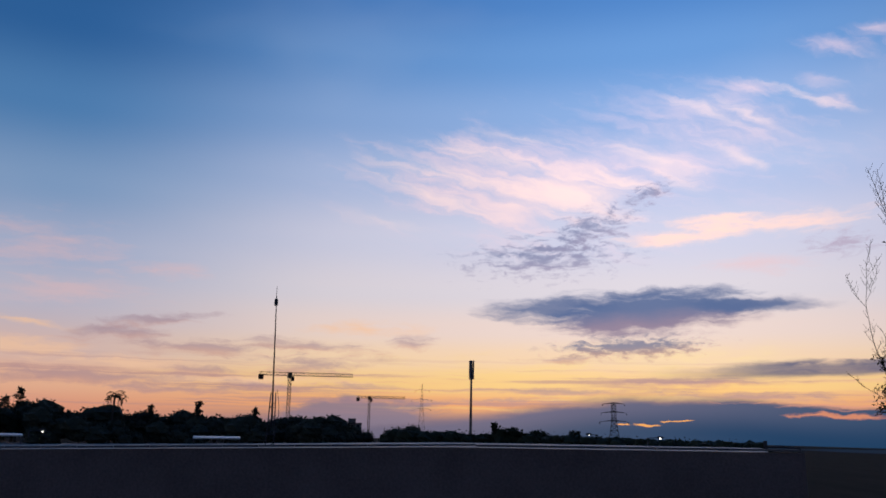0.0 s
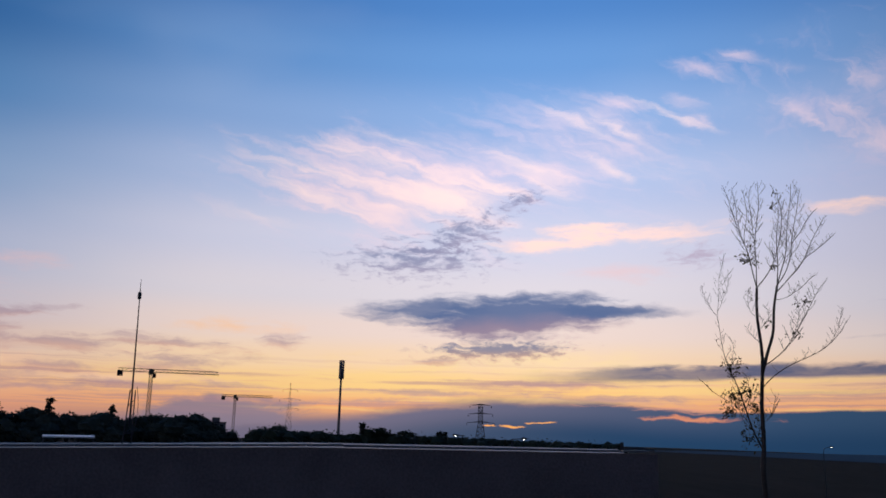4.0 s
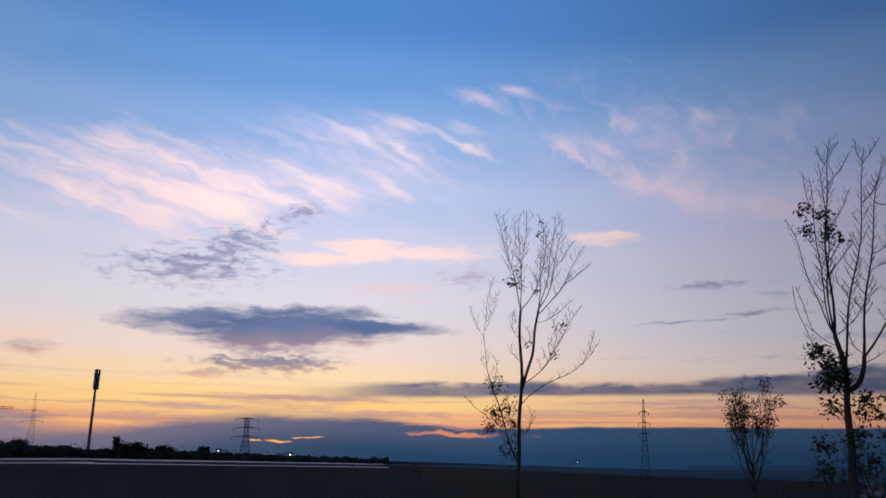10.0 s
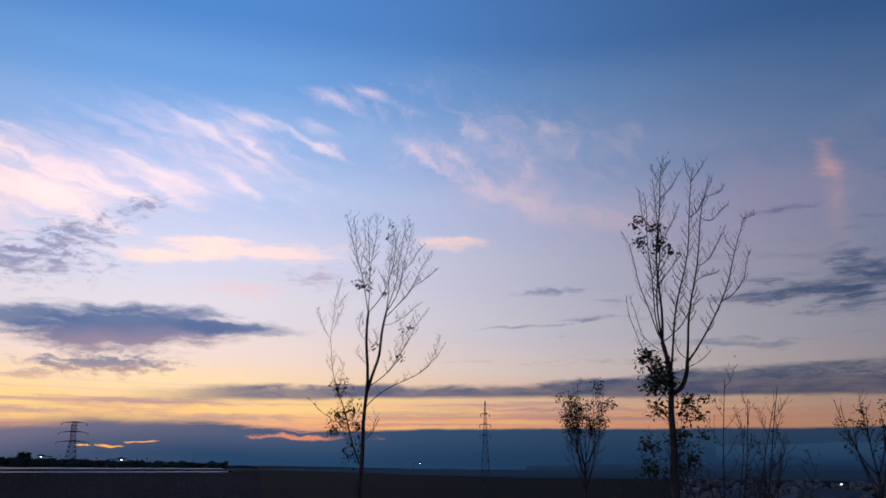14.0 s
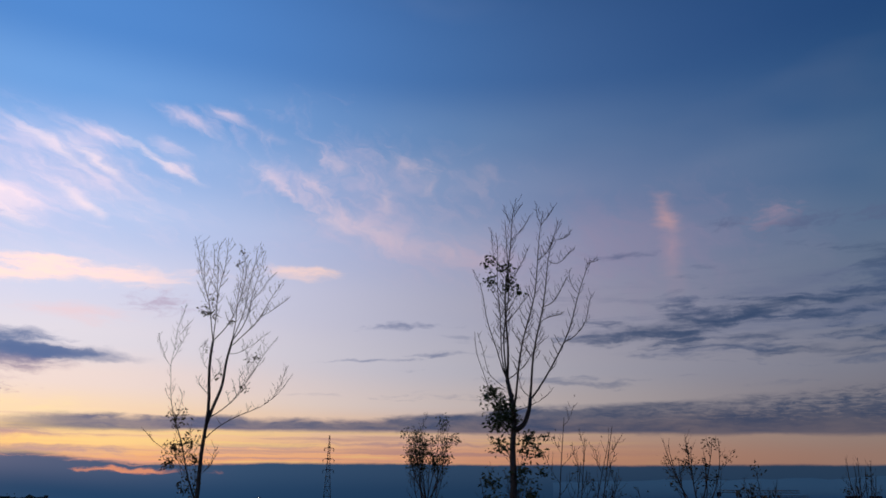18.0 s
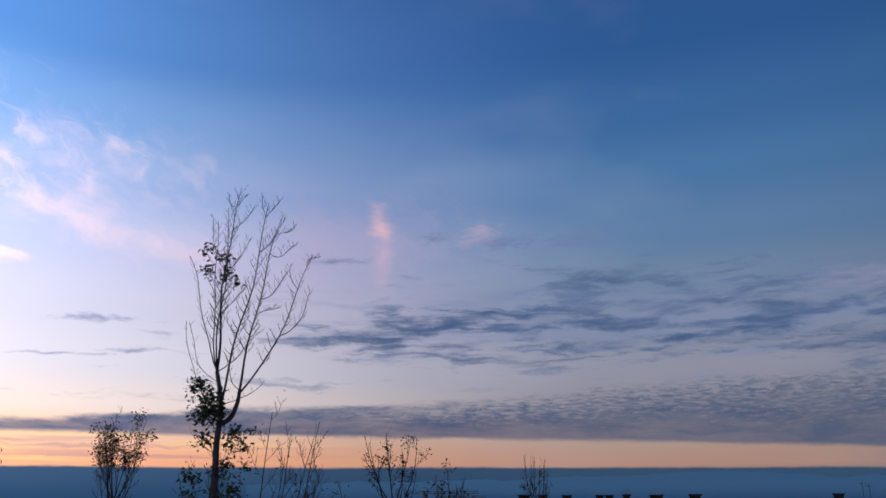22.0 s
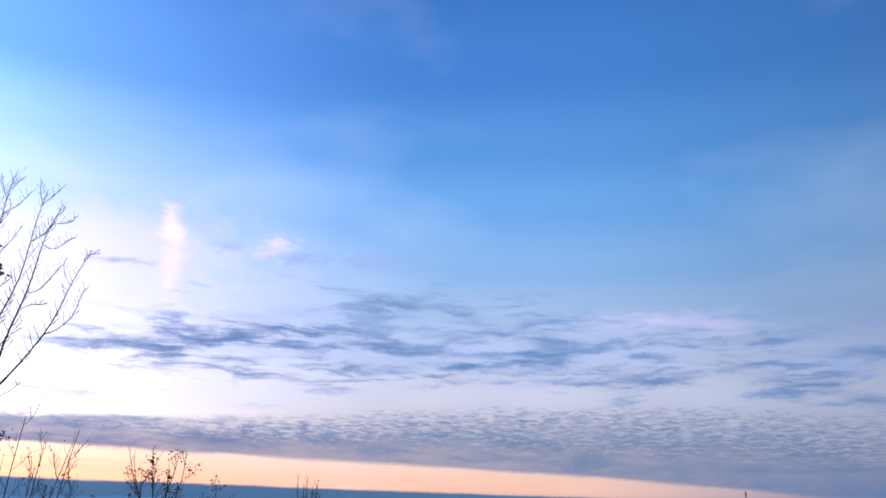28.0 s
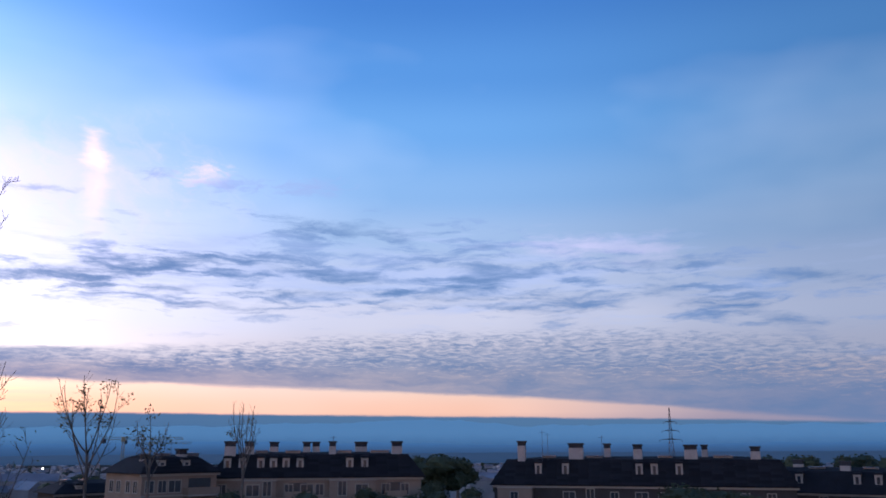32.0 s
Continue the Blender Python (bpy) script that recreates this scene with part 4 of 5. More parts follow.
def shrub(name, label, bearing, d, top, spread, stems, twigs, leaves, leaf_size, leaf, seed, upper=0.5, flare=24):
    """A many-stemmed bush: stems fan from the ground, leaves sit in its upper part."""
    rng = random.Random(seed)
    base = spot(bearing, d)
    base.z = ground_height(base.x, base.y) - 0.05
    bush = thing(name, label, "bush", base, turn=-bearing)
    h = top - base.z
    tips = []
    for i in range(stems):
        s = Shape()
        a = rng.uniform(-1, 1)
        q = rng.uniform(0.72, 1.0)
        pts = limb_points((a * 0.12 * spread, rng.gauss(0, 0.1), -0.1), abs(a) * flare + 2, abs(a) * flare * 0.8, h * q, (0 if a > 0 else 180) + rng.uniform(-50, 50), 9, 0.06, rng)
        grow(s, pts, 0.012 + 0.0028 * h, 0.006, rng, twigs + 4, 0.17 * h, 1, tips, 0.45)
        part("stem", s, BARK, bush, smooth=True)
    s = Shape()
    good = [p for p in tips if p.z > h * (1 - upper)]
    s.cards([rng.choice(good) + Vector((rng.gauss(0, 1), rng.gauss(0, 1), rng.gauss(0, 1))) * leaf_size * 1.1 for _ in range(int(leaves * 1.3))], leaf_size * 0.78, leaf_size * 0.34, rng)
    part("leaves", s, leaf, bush)
    return bush


def sapling(name, label, bearing, d, fork, top, half, limbs, twigs, leaves, leaf_size, leaf, seed, upper):
    """A small vase-shaped tree: limbs part at the height fork and curve up to top, half metres out to each side."""
    rng = random.Random(seed)
    base = on_slope(bearing, d)
    tree = thing(name, label, "bush", base, turn=-bearing)
    f, h = fork - base.z, top - fork
    pts = limb_points((0, 0, -0.2), 2, 0, f + 0.2, rng.uniform(0, 360), 10, 0.03, rng)
    part("trunk", Shape().tube(pts, [0.055 - 0.002 * i for i in range(11)], 7), BARK, tree, smooth=True)
    tips = []
    for i in range(limbs):
        q = -1 + 2 * (i + 0.5) / limbs + rng.uniform(-0.15, 0.15)
        s = Shape()
        a = math.degrees(math.atan2(abs(q) * half, h))
        way = limb_points(pts[-1 - (i % 3)], a * 1.9 + 6, a * 0.35, h * rng.uniform(0.78, 1.02) * (1 - 0.14 * abs(q)) / math.cos(radians(a)), (0 if q > 0 else 180) + rng.uniform(-45, 45), 11, 0.08, rng)
        grow(s, way, 0.02, 0.006, rng, twigs, 0.24 * h, 1, tips, 0.3)
        part("limb", s, BARK, tree, smooth=True)
    good = [p for p in tips if p.z > f + h * (1 - upper)]
    spots = [rng.choice(good) for _ in range(max(5, leaves // 9))]
    s = Shape().cards([rng.choice(spots) + Vector((rng.gauss(0, 1), rng.gauss(0, 1), rng.gauss(0, 1))) * leaf_size * 0.8 for _ in range(leaves)], leaf_size, leaf_size * 0.42, rng)
    part("leaves", s, leaf, tree)
    return tree


def on_slope(bearing, d):
    p = spot(bearing, d)
    p.z = ground_height(p.x, p.y) - 0.05
    return p


sapling("tall_bush", "tall leafy bush with a round tufted top", 43.75, 27.0, up(27, -0.2), up(27, 5.5), 0.85, 13, 11, 1700, 0.09, LEAF, 21, 0.66)
sapling("tall_bush", "open vase-shaped bush with scattered leaves", 60.95, 22.0, up(22, -0.6), up(22, 5.2), 0.9, 9, 9, 330, 0.085, BROWN_LEAF, 23, 0.75)
sapling("low_bush", "small bush with few leaves on thin twigs", 64.8, 26.0, up(26, -0.9), up(26, 2.4), 0.8, 7, 8, 170, 0.11, BROWN_LEAF, 24, 0.8)
sapling("slim_bush", "slim bush with close upright twigs", 70.6, 27.0, up(27, -0.8), up(27, 3.2), 0.42, 8, 11, 50, 0.09, BROWN_LEAF, 25, 0.8)
shrub("bare_bush", "thin bare bush with long leaning twigs", 51.9, 17.0, up(17, 5.6), 0.9, 10, 7, 60, 0.1, BROWN_LEAF, 22, 0.75, 20)
shrub("low_bush", "low bush leaning out with long thin twigs", 53.3, 17.5, up(17.5, 2.9), 0.9, 8, 7, 130, 0.1, LEAF, 27, 0.6, 32)
shrub("low_bush", "low dark bush beside the bare tree", 48.2, 19.0, up(19, 0.6), 0.8, 6, 5, 200, 0.1, LEAF, 28, 0.9, 26)

# ---------------------------------------------------------------- masts, cranes and pylons
def on_ground(bearing, d):
    p = spot(bearing, d)
    p.z = ground_height(p.x, p.y)
    return p


def lattice(shape, half0, half1, z0, z1, bays, r):
    """Four legs with cross bracing between z0 and z1."""
    lev = [z0 + (z1 - z0) * i / bays for i in range(bays + 1)]
    hw = [half0 + (half1 - half0) * i / bays for i in range(bays + 1)]
    cor = ((1, 1), (-1, 1), (-1, -1), (1, -1))
    for i in range(bays):
        for k in range(4):
            a, b = cor[k], cor[(k + 1) % 4]
            p = Vector((a[0] * hw[i], a[1] * hw[i], lev[i]))
            q = Vector((a[0] * hw[i + 1], a[1] * hw[i + 1], lev[i + 1]))
            p2 = Vector((b[0] * hw[i], b[1] * hw[i], lev[i]))
            q2 = Vector((b[0] * hw[i + 1], b[1] * hw[i + 1], lev[i + 1]))
            shape.bar(p, q, r * 1.5)
            shape.bar(p, q2, r)
            shape.bar(p2, q, r)
            shape.bar(q, q2, r)
    return shape


def radio_mast():
    b = on_ground(-11.05, 70)
    m = thing("radio_mast", "tall thin radio mast on a lattice base", "mast", b, turn=11 + 0)
    top = up(70, 8.9) - b.z
    mid = up(70, 2.9) - b.z
    lean = -0.012
    s = Shape()
    for x in (-0.42, 0.42):
        s.bar((x - 0.15, 0, 0), (x * 0.45, 0, mid * 0.95), 0.045, 6)
    for i in range(7):
        z = mid * 0.93 * i / 7
        w = 0.57 - 0.36 * i / 7
        s.bar((-w, 0, z), (w * 0.9, 0, z + mid * 0.06), 0.03)
        s.bar((-w, 0, z), (w, 0, z), 0.03)
    part("lattice_base", s, DARKSTEEL, m)
    s = Shape().tube([Vector((lean * 2 * i, 0, mid * 0.6 + (top - mid * 0.6) * i / 8)) for i in range(9)], [0.085 - 0.006 * i for i in range(9)], 8)
    part("pole", s, DARKSTEEL, m, smooth=True)
    z = top - 0.3
    s = Shape().tube([Vector((-0.2, 0, z - 0.5)), Vector((-0.2, 0, z - 0.42)), Vector((-0.2, 0, z + 0.02)), Vector((-0.2, 0, z + 0.1))], [0.08, 0.15, 0.15, 0.09], 10)
    part("antenna_drum", s, DARKSTEEL, m, "dark drum antenna")
    part("whip", Shape().bar((-0.2, 0, z + 0.08), (-0.2, 0, z + 1.1), 0.022, 5), DARKSTEEL, m)
    s = Shape()
    s.tube([Vector((0.25 + 0.25 * math.sin(i * 0.5), 0, mid * (0.5 + 0.08 * i))) for i in range(7)], [0.02] * 7, 4)
    part("cable", s, DARKSTEEL, m)


def phone_mast():
    b = on_ground(2.0, 120)
    m = thing("phone_mast", "round steel phone mast with panel antennas", "mast", b, turn=-2)
    top = up(120, 4.95) - b.z
    s = Shape().tube([Vector((0.09 * i / 6, 0, top * 0.94 * i / 6)) for i in range(7)], [0.24 - 0.018 * i for i in range(7)], 12)
    part("pole", s, STEEL, m, smooth=True)
    for i, (dz, n) in enumerate(((-1.9, 6), (-0.7, 3))):
        s = Shape().tube([Vector((0.1, 0, top + dz - 0.1)), Vector((0.1, 0, top + dz + 0.1))], [0.26, 0.26], 12)
        part("mounting_ring", s, DARKSTEEL, m)
        for k in range(n):
            a = 2 * math.pi * k / n + 0.4 * i
            mm = Matrix.Translation((0.1 + 0.27 * math.cos(a), 0.27 * math.sin(a), top + dz)) @ Matrix.Rotation(a, 4, "Z")
            part("panel_antenna", Shape().box((-0.08, -0.12, -0.7), (0.09, 0.12, 0.7), mm), STEEL, m, "grey panel antenna")


def crane(bearing, d, top_angle, jib, back, label):
    b = on_ground(bearing, d)
    c = thing("tower_crane", label, "crane", b, turn=-bearing, group="tower cranes on the skyline")
    top = up(d, top_angle) - b.z
    part("mast", lattice(Shape(), 0.6, 0.6, 0, top, 16, 0.075), YELLOW, c)
    s = Shape()
    n = 16
    for lo, hi in ((0, jib), (-back, 0)):
        k = n if abs(hi - lo) > 12 else 5
        for i in range(k):
            x0, x1 = lo + (hi - lo) * i / k, lo + (hi - lo) * (i + 1) / k
            s.bar((x0, -0.5, top), (x1, -0.5, top), 0.1)
            s.bar((x0, 0.5, top), (x1, 0.5, top), 0.1)
            s.bar((x0, 0, top + 1.1), (x1, 0, top + 1.1), 0.1)
            s.bar((x0, -0.5, top), ((x0 + x1) / 2, 0, top + 1.1), 0.07)
            s.bar(((x0 + x1) / 2, 0, top + 1.1), (x1, 0.5, top), 0.07)
    part("jib", s, YELLOW, c, "long lattice jib")
    part("counterweight", Shape().box((-back - 0.2, -0.7, top - 1.7), (-back + 1.7, 0.7, top + 0.3)), CAP, c, "dark counterweight block")
    part("cab", Shape().box((0.65, -0.9, top - 2.0), (1.7, 0.4, top - 0.4)), CAP, c)
    part("slewing_ring", Shape().tube([Vector((0, 0, top - 0.9)), Vector((0, 0, top + 1.2))], [1.1, 0.8], 8), YELLOW, c)


def pylon(bearing, d, top_angle, label, arms, width, flat_top=False, r=0.16):
    b = on_ground(bearing, d)
    p = thing("power_pylon", label, "pylon", b, turn=-bearing, group="power pylons on the skyline")
    top = up(d, top_angle) - b.z
    s = lattice(Shape(), width, width * 0.32, 0, top * 0.62, 7, r)
    lattice(s, width * 0.32, width * (0.3 if flat_top else 0.05), top * 0.62, top, 6, r * 0.8)
    part("tower", s, DARKSTEEL, p)
    for q, half in arms:
        z = top * q
        s = Shape().tube([Vector((x * half, 0, z + half * 0.1 * (1 - abs(x)))) for x in (-1, -0.6, -0.25, 0, 0.25, 0.6, 1)], [r * 0.7, r * 1.4, r * 2.2, r * 2.6, r * 2.2, r * 1.4, r * 0.7], 4)
        part("cross_arm", s, DARKSTEEL, p)
        for sx in (-1, 1):
            part("insulator", Shape().tube([Vector((sx * half, 0, z - 0.15 - 0.35 * i)) for i in range(5)], [0.1, 0.2, 0.2, 0.2, 0.1], 6), CAP, p)


radio_mast()
phone_mast()
crane(-10.05, 330, 3.72, 24, 11.5, "tower crane with a long level jib")
crane(-4.75, 480, 2.35, 20, 7, "smaller tower crane on the skyline")
pylon(11.4, 560, 2.25, "broad power pylon with a flat top and three arms", ((0.98, 7.0), (0.8, 8.0), (0.62, 9.0)), 4.6, True, 0.14)
pylon(37.35, 430, 3.95, "tall tapering power pylon above the plain", ((0.88, 2.2), (0.78, 2.7), (0.68, 2.6)), 3.2, False, 0.1)
pylon(-1.25, 780, 3.35, "faint tall power pylon far off", ((0.9, 6.5), (0.76, 9.0), (0.62, 8.0)), 4.5, False, 0.06)
pylon(98.4, 700, 2.5, "distant power pylon behind the houses", ((0.84, 5.0), (0.74, 6.5), (0.64, 8.5)), 4.4, False, 0.17)


def street_lamp(bearing, d, top_angle, label, arm=1.2):
    b = on_ground(bearing, d)
    top = up(d, top_angle)
    if bearing < 15 and d < 120:
        b.z = 2.2
    lamp = thing("street_lamp", label, "street lamp", b, turn=-bearing, group="lit street lamps")
    h = top - b.z
    part("pole", Shape().tube([Vector((0, 0, 0)), Vector((0, 0, h * 0.9)), Vector((0.15, 0, h * 0.98)), Vector((arm, 0, h + 0.05))], [0.11, 0.07, 0.055, 0.045], 8), DARKSTEEL, lamp)
    head = part("head", Shape().tube([Vector((arm - 0.1, 0, h + 0.02)), Vector((arm + 0.15, 0, h + 0.08)), Vector((arm + 0.7, 0, h + 0.05))], [0.08, 0.18, 0.1], 8), DARKSTEEL, lamp)
    part("lens", Shape().lump(Vector((arm + 0.3, -0.1, h - 0.06)), 0.085, 2.0, 0.6, 0.0, 5, 8), LAMPLIGHT, head, "glowing white lens")


street_lamp(13.5, 110, 0.05, "lit street lamp beyond the yard")
street_lamp(10.2, 118, 0.2, "lit street lamp with a bent arm", -1.2)
street_lamp(32.6, 190, -0.05, "lit street lamp on the dark slope")
street_lamp(-25.4, 118, -0.1, "lit street lamp before the pine wood")


# ---------------------------------------------------------------- pine wood and skyline trees
def crown(shape, c, rx, rz, lobes, cards, size, rng, seed, inner=True):
    """Many leaf clumps over uneven lobes."""
    for i in range(lobes):
        a, q = rng.uniform(0, 2 * math.pi), math.sqrt(rng.random())
        p = c + Vector((math.cos(a) * q * rx * 0.72, math.sin(a) * q * rx * 0.72, (rng.uniform(-0.5, 0.75) - q * q * 0.35) * rz * 0.7))
        r = rx * rng.uniform(0.26, 0.45)
        if inner:
            shape.lump(p, r * 0.86, seed + i * 3.1, 0.75, 0.5, 5, 8)
        pts = []
        for _ in range(cards // lobes):
            d = Vector((rng.gauss(0, 1), rng.gauss(0, 1), rng.gauss(0.2, 1))).normalized()
            pts.append(p + Vector((d.x * r, d.y * r, d.z * r * 0.75)) * rng.uniform(0.75, 1.08))
        shape.cards(pts, size, size * 0.5, rng, 0.0)
    return shape


def tree_kind(name, label, height, rx, rz, lobes, cards, size, material, seed, category="tree", trunk_r=0.22):
    rng = random.Random(seed)
    t = thing(name, label, category)
    s = Shape()
    pts = limb_points((0, 0, -0.3), rng.uniform(-5, 5), 0, height * 0.72, rng.uniform(0, 360), 6, 0.05, rng)
    s.tube(pts, [trunk_r * (1.3 - 0.12 * i) for i in range(7)], 7)
    for k in range(5):
        s.tube(limb_points(pts[4], rng.uniform(25, 60), 30, height * 0.3, k * 72 + rng.uniform(-20, 20), 4, 0.05, rng), [trunk_r * 0.5, trunk_r * 0.4, trunk_r * 0.3, trunk_r * 0.2, trunk_r * 0.1], 5)
    part("trunk", s, BARK, t, smooth=True)
    part("crown", crown(Shape(), Vector((0, 0, height - rz)), rx, rz, lobes, cards, size, rng, seed), material, t)
    return t


def spread(proto, rows, height, group):
    """Copies of a tree: bearing, distance and the height at which its top shows."""
    rng = random.Random(len(rows))
    for i, (a, d, el) in enumerate(rows):
        b = on_ground(a, d)
        k = (up(d, el) - b.z) / height
        m = pose(*b, 0, 0, rng.uniform(0, 360)) @ Matrix.Diagonal((k * rng.uniform(0.9, 1.15), k * rng.uniform(0.9, 1.15), k, 1))
        ob = proto if i == 0 else copy_thing(proto, m)
        ob.matrix_basis = m
        tagged(ob, group=group)


spread(tree_kind("stone_pine", "dark rounded stone pine in the wood", 8.0, 4.4, 2.5, 12, 1500, 0.5, NEEDLE, 41),
       [(-27.6, 128, 1.55), (-25.0, 130, 1.8), (-22.6, 136, 1.35), (-19.2, 132, 1.4), (-16.6, 140, 1.2), (-13.2, 134, 1.4), (-9.6, 132, 1.35), (-6.2, 138, 0.75)], 8.0, "pines of the dark wood")
spread(tree_kind("stone_pine", "dark stone pine with a broad flat crown", 7.6, 5.0, 2.1, 13, 1500, 0.5, NEEDLE, 42),
       [(-26.3, 140, 1.75), (-23.9, 126, 1.3), (-20.9, 134, 1.5), (-18.0, 138, 1.35), (-17.2, 124, 0.6), (-14.6, 126, 1.0), (-11.2, 128, 1.1), (-8.4, 136, 1.2), (-7.3, 130, 0.95), (-21.5, 122, 0.8), (-12.2, 122, 0.8), (-9.0, 122, 0.7)], 7.6, "pines of the dark wood")
spread(tree_kind("stone_pine", "dark dense pine at the edge of the wood", 7.0, 3.6, 2.9, 11, 1300, 0.45, NEEDLE, 43),
       [(-28.8, 124, 1.5), (-15.6, 132, 1.3), (-13.9, 140, 1.5), (-10.4, 140, 1.35), (-5.3, 130, 0.55), (-24.6, 120, 0.5), (-19.8, 121, 0.6), (-16.0, 120, 0.3), (-2.6, 128, 1.05), (-6.6, 124, 0.5)], 7.0, "pines of the dark wood")


def conifer(bearing, d, top_angle, seed, label="small pointed conifer on the skyline", wide=0.22):
    rng = random.Random(seed)
    b = on_ground(bearing, d)
    h = up(d, top_angle) - b.z
    t = thing("conifer", label, "tree", b, group="conifers over the wood")
    part("trunk", Shape().tube([Vector((0, 0, -0.3)), Vector((0, 0, h * 0.6)), Vector((0.1, 0, h))], [0.16, 0.09, 0.02], 6), BARK, t)
    s = Shape()
    for i in range(16):
        q = i / 16
        z = h * (0.35 + 0.64 * q)
        for k in range(5):
            a = rng.uniform(0, 6.28)
            ln = h * wide * (1.05 - q) * rng.uniform(0.6, 1.2) + 0.15
            tip = Vector((math.cos(a) * ln, math.sin(a) * ln, z + ln * rng.uniform(-0.1, 0.45)))
            s.bar((0, 0, z), tip, 0.03, 3)
            s.cards([Vector((0, 0, z)).lerp(tip, rng.uniform(0.25, 1.0)) for _ in range(9)], 0.42, 0.2, rng, 0.1)
    part("crown", s, NEEDLE, t)


for i, (a, d, el) in enumerate(((-26.1, 134, 2.55), (-18.6, 130, 1.65), (-15.7, 128, 2.0), (-12.1, 131, 1.65), (-26.9, 132, 2.0), (8.7, 122, 0.45))):
    conifer(a, d, el, 60 + i)


def palm():
    """Windblown palm over the wood."""
    rng = random.Random(71)
    b = on_ground(-20.95, 128)
    h = up(128, 2.1) - b.z
    t = thing("palm_tree", "windblown palm over the dark wood", "tree", b, turn=21)
    part("trunk", Shape().tube([Vector((0.05 * i, 0, h * i / 7)) for i in range(8)], [0.2 - 0.01 * i for i in range(8)], 7), BARK, t, smooth=True)
    top = Vector((0.35, 0, h))
    for k in range(13):
        a = rng.uniform(-30, 100) if k < 9 else rng.uniform(-100, -30)
        ln = rng.uniform(1.3, 2.2)
        s, p = Shape(), Vector(top)
        side = rng.uniform(-0.6, 0.6)
        prev = [p]
        for i in range(6):
            ang = radians(a + (22 if a > 0 else -26) * i)
            p = p + Vector((math.sin(ang), side * 0.5, math.cos(ang))).normalized() * ln / 6
            prev.append(p)
        s.tube(prev, [0.035, 0.03, 0.026, 0.022, 0.018, 0.014, 0.01], 4)
        for i in range(1, 7):
            for _ in range(5):
                q = prev[i - 1].lerp(prev[i], rng.random())
                s.cards([q], 0.38, 0.1, rng, 0.8)
        part("frond", s, NEEDLE, t)


palm()
spread(tree_kind("skyline_tree", "small round leafless tree on the skyline", 4.6, 1.7, 1.8, 8, 900, 0.3, CROWN, 51), [(4.6, 118, 1.1), (6.05, 122, 0.88), (-0.9, 150, 0.6)], 4.6, "small trees on the skyline")
conifer(3.62, 118, 0.95, 77, "thin dark cypress on the skyline", 0.08)
conifer(9.05, 120, 0.42, 78, "thin dark cypress on the skyline", 0.05)


def hedge():
    rng = random.Random(5)
    s = Shape()
    for i in range(190):
        a = -3.2 + 23.5 * i / 190
        d = 119 + rng.uniform(-3, 3) - 0.9 * max(0, a - 8)
        b = on_ground(a, d)
        el = 0.12 if a < 1 else (0.02 if a < 9 else -0.08 - 0.017 * (a - 9))
        el += rng.uniform(-0.08, 0.1) + (0.12 * rng.random() if a < 1.5 else 0)
        r = rng.uniform(0.8, 1.5)
        z = up(d, el)
        s.lump(Vector((b.x, b.y, z - r * 0.7)), r, i * 1.3, 0.8, 0.5, 5, 8)
        while z - r * 1.2 > b.z + 0.3 and z > b.z:
            z -= r * 1.1
            s.lump(Vector((b.x, b.y, z - r * 0.7)), r * 1.15, i * 1.7, 0.9, 0.4, 4, 7)
        s.cards([Vector((b.x + rng.gauss(0, 0.7), b.y + rng.gauss(0, 0.5), up(d, el) + rng.gauss(-0.3, 0.3))) for _ in range(16)], 0.35, 0.16, rng)
    tagged(part("hedge", s, CROWN, None, "low dark hedge along the far edge of the yard"), category="hedge", kind="stuff")


hedge()


def low_roof(bearing, d, width, label):
    """A long low white canopy on posts at the back of the yard."""
    b = spot(bearing, d, 2.05)
    c = thing("white_canopy", label, "canopy", b, turn=-bearing, group="white canopies at the back of the yard")
    part("roof_sheet", Shape().box((-width / 2, -0.9, 0.50), (width / 2, 0.9, 0.62), Matrix.Rotation(radians(5), 4, "X")), WHITE, c, "pale sheet metal roof")
    n = max(2, int(width / 2.5))
    for i in range(n + 1):
        x = -width / 2 + 0.1 + (width - 0.2) * i / n
        part("post", Shape().box((x - 0.04, -0.04, -0.4), (x + 0.04, 0.04, 0.54)), STEEL, c)


low_roof(-14.45, 98, 5.0, "long low white canopy roof in the yard")
low_roof(-27.6, 98, 6.4, "low white canopy roof at the yard edge")


def far_block():
    b = on_ground(-6.2, 520)
    h = up(520, 0.95) - b.z
    t = thing("apartment_block", "flat-roofed apartment block far behind the pines", "building", b, turn=6)
    part("wall", Shape().box((-9, 0, 0), (9, 10, h - 2.4)), TOWN, t)
    part("roof", Shape().box((-9.3, -0.3, h - 2.4), (9.3, 10.3, h - 2.0)), CAP, t)
    part("stair_tower", Shape().box((1, 2, h - 2.0), (5.5, 8, h + 0.6)), TOWN, t)
    for k in range(5):
        part("window", Shape().box((-7.6 + k * 3.4, -0.12, h - 5.0), (-6.0 + k * 3.4, 0.05, h - 3.4)), GLASS, t)


far_block()


def gate_post(bearing, d, label):
    b = spot(bearing, d, 2.4)
    p = thing("gate_post", label, "post", b, turn=-bearing)
    part("shaft", Shape().box((-0.12, -0.12, -0.5), (0.12, 0.12, up(d, -0.02) - 2.4)), DARKSTEEL, p)
    part("arm", Shape().tube([Vector((0.1, 0, up(d, -0.42) - 2.4)), Vector((1.0, 0, up(d, -0.36) - 2.4)), Vector((2.2, 0, up(d, -0.46) - 2.4))], [0.06, 0.1, 0.05], 7), DARKSTEEL, p)


gate_post(20.6, 62, "short dark barrier post at the end of the yard")


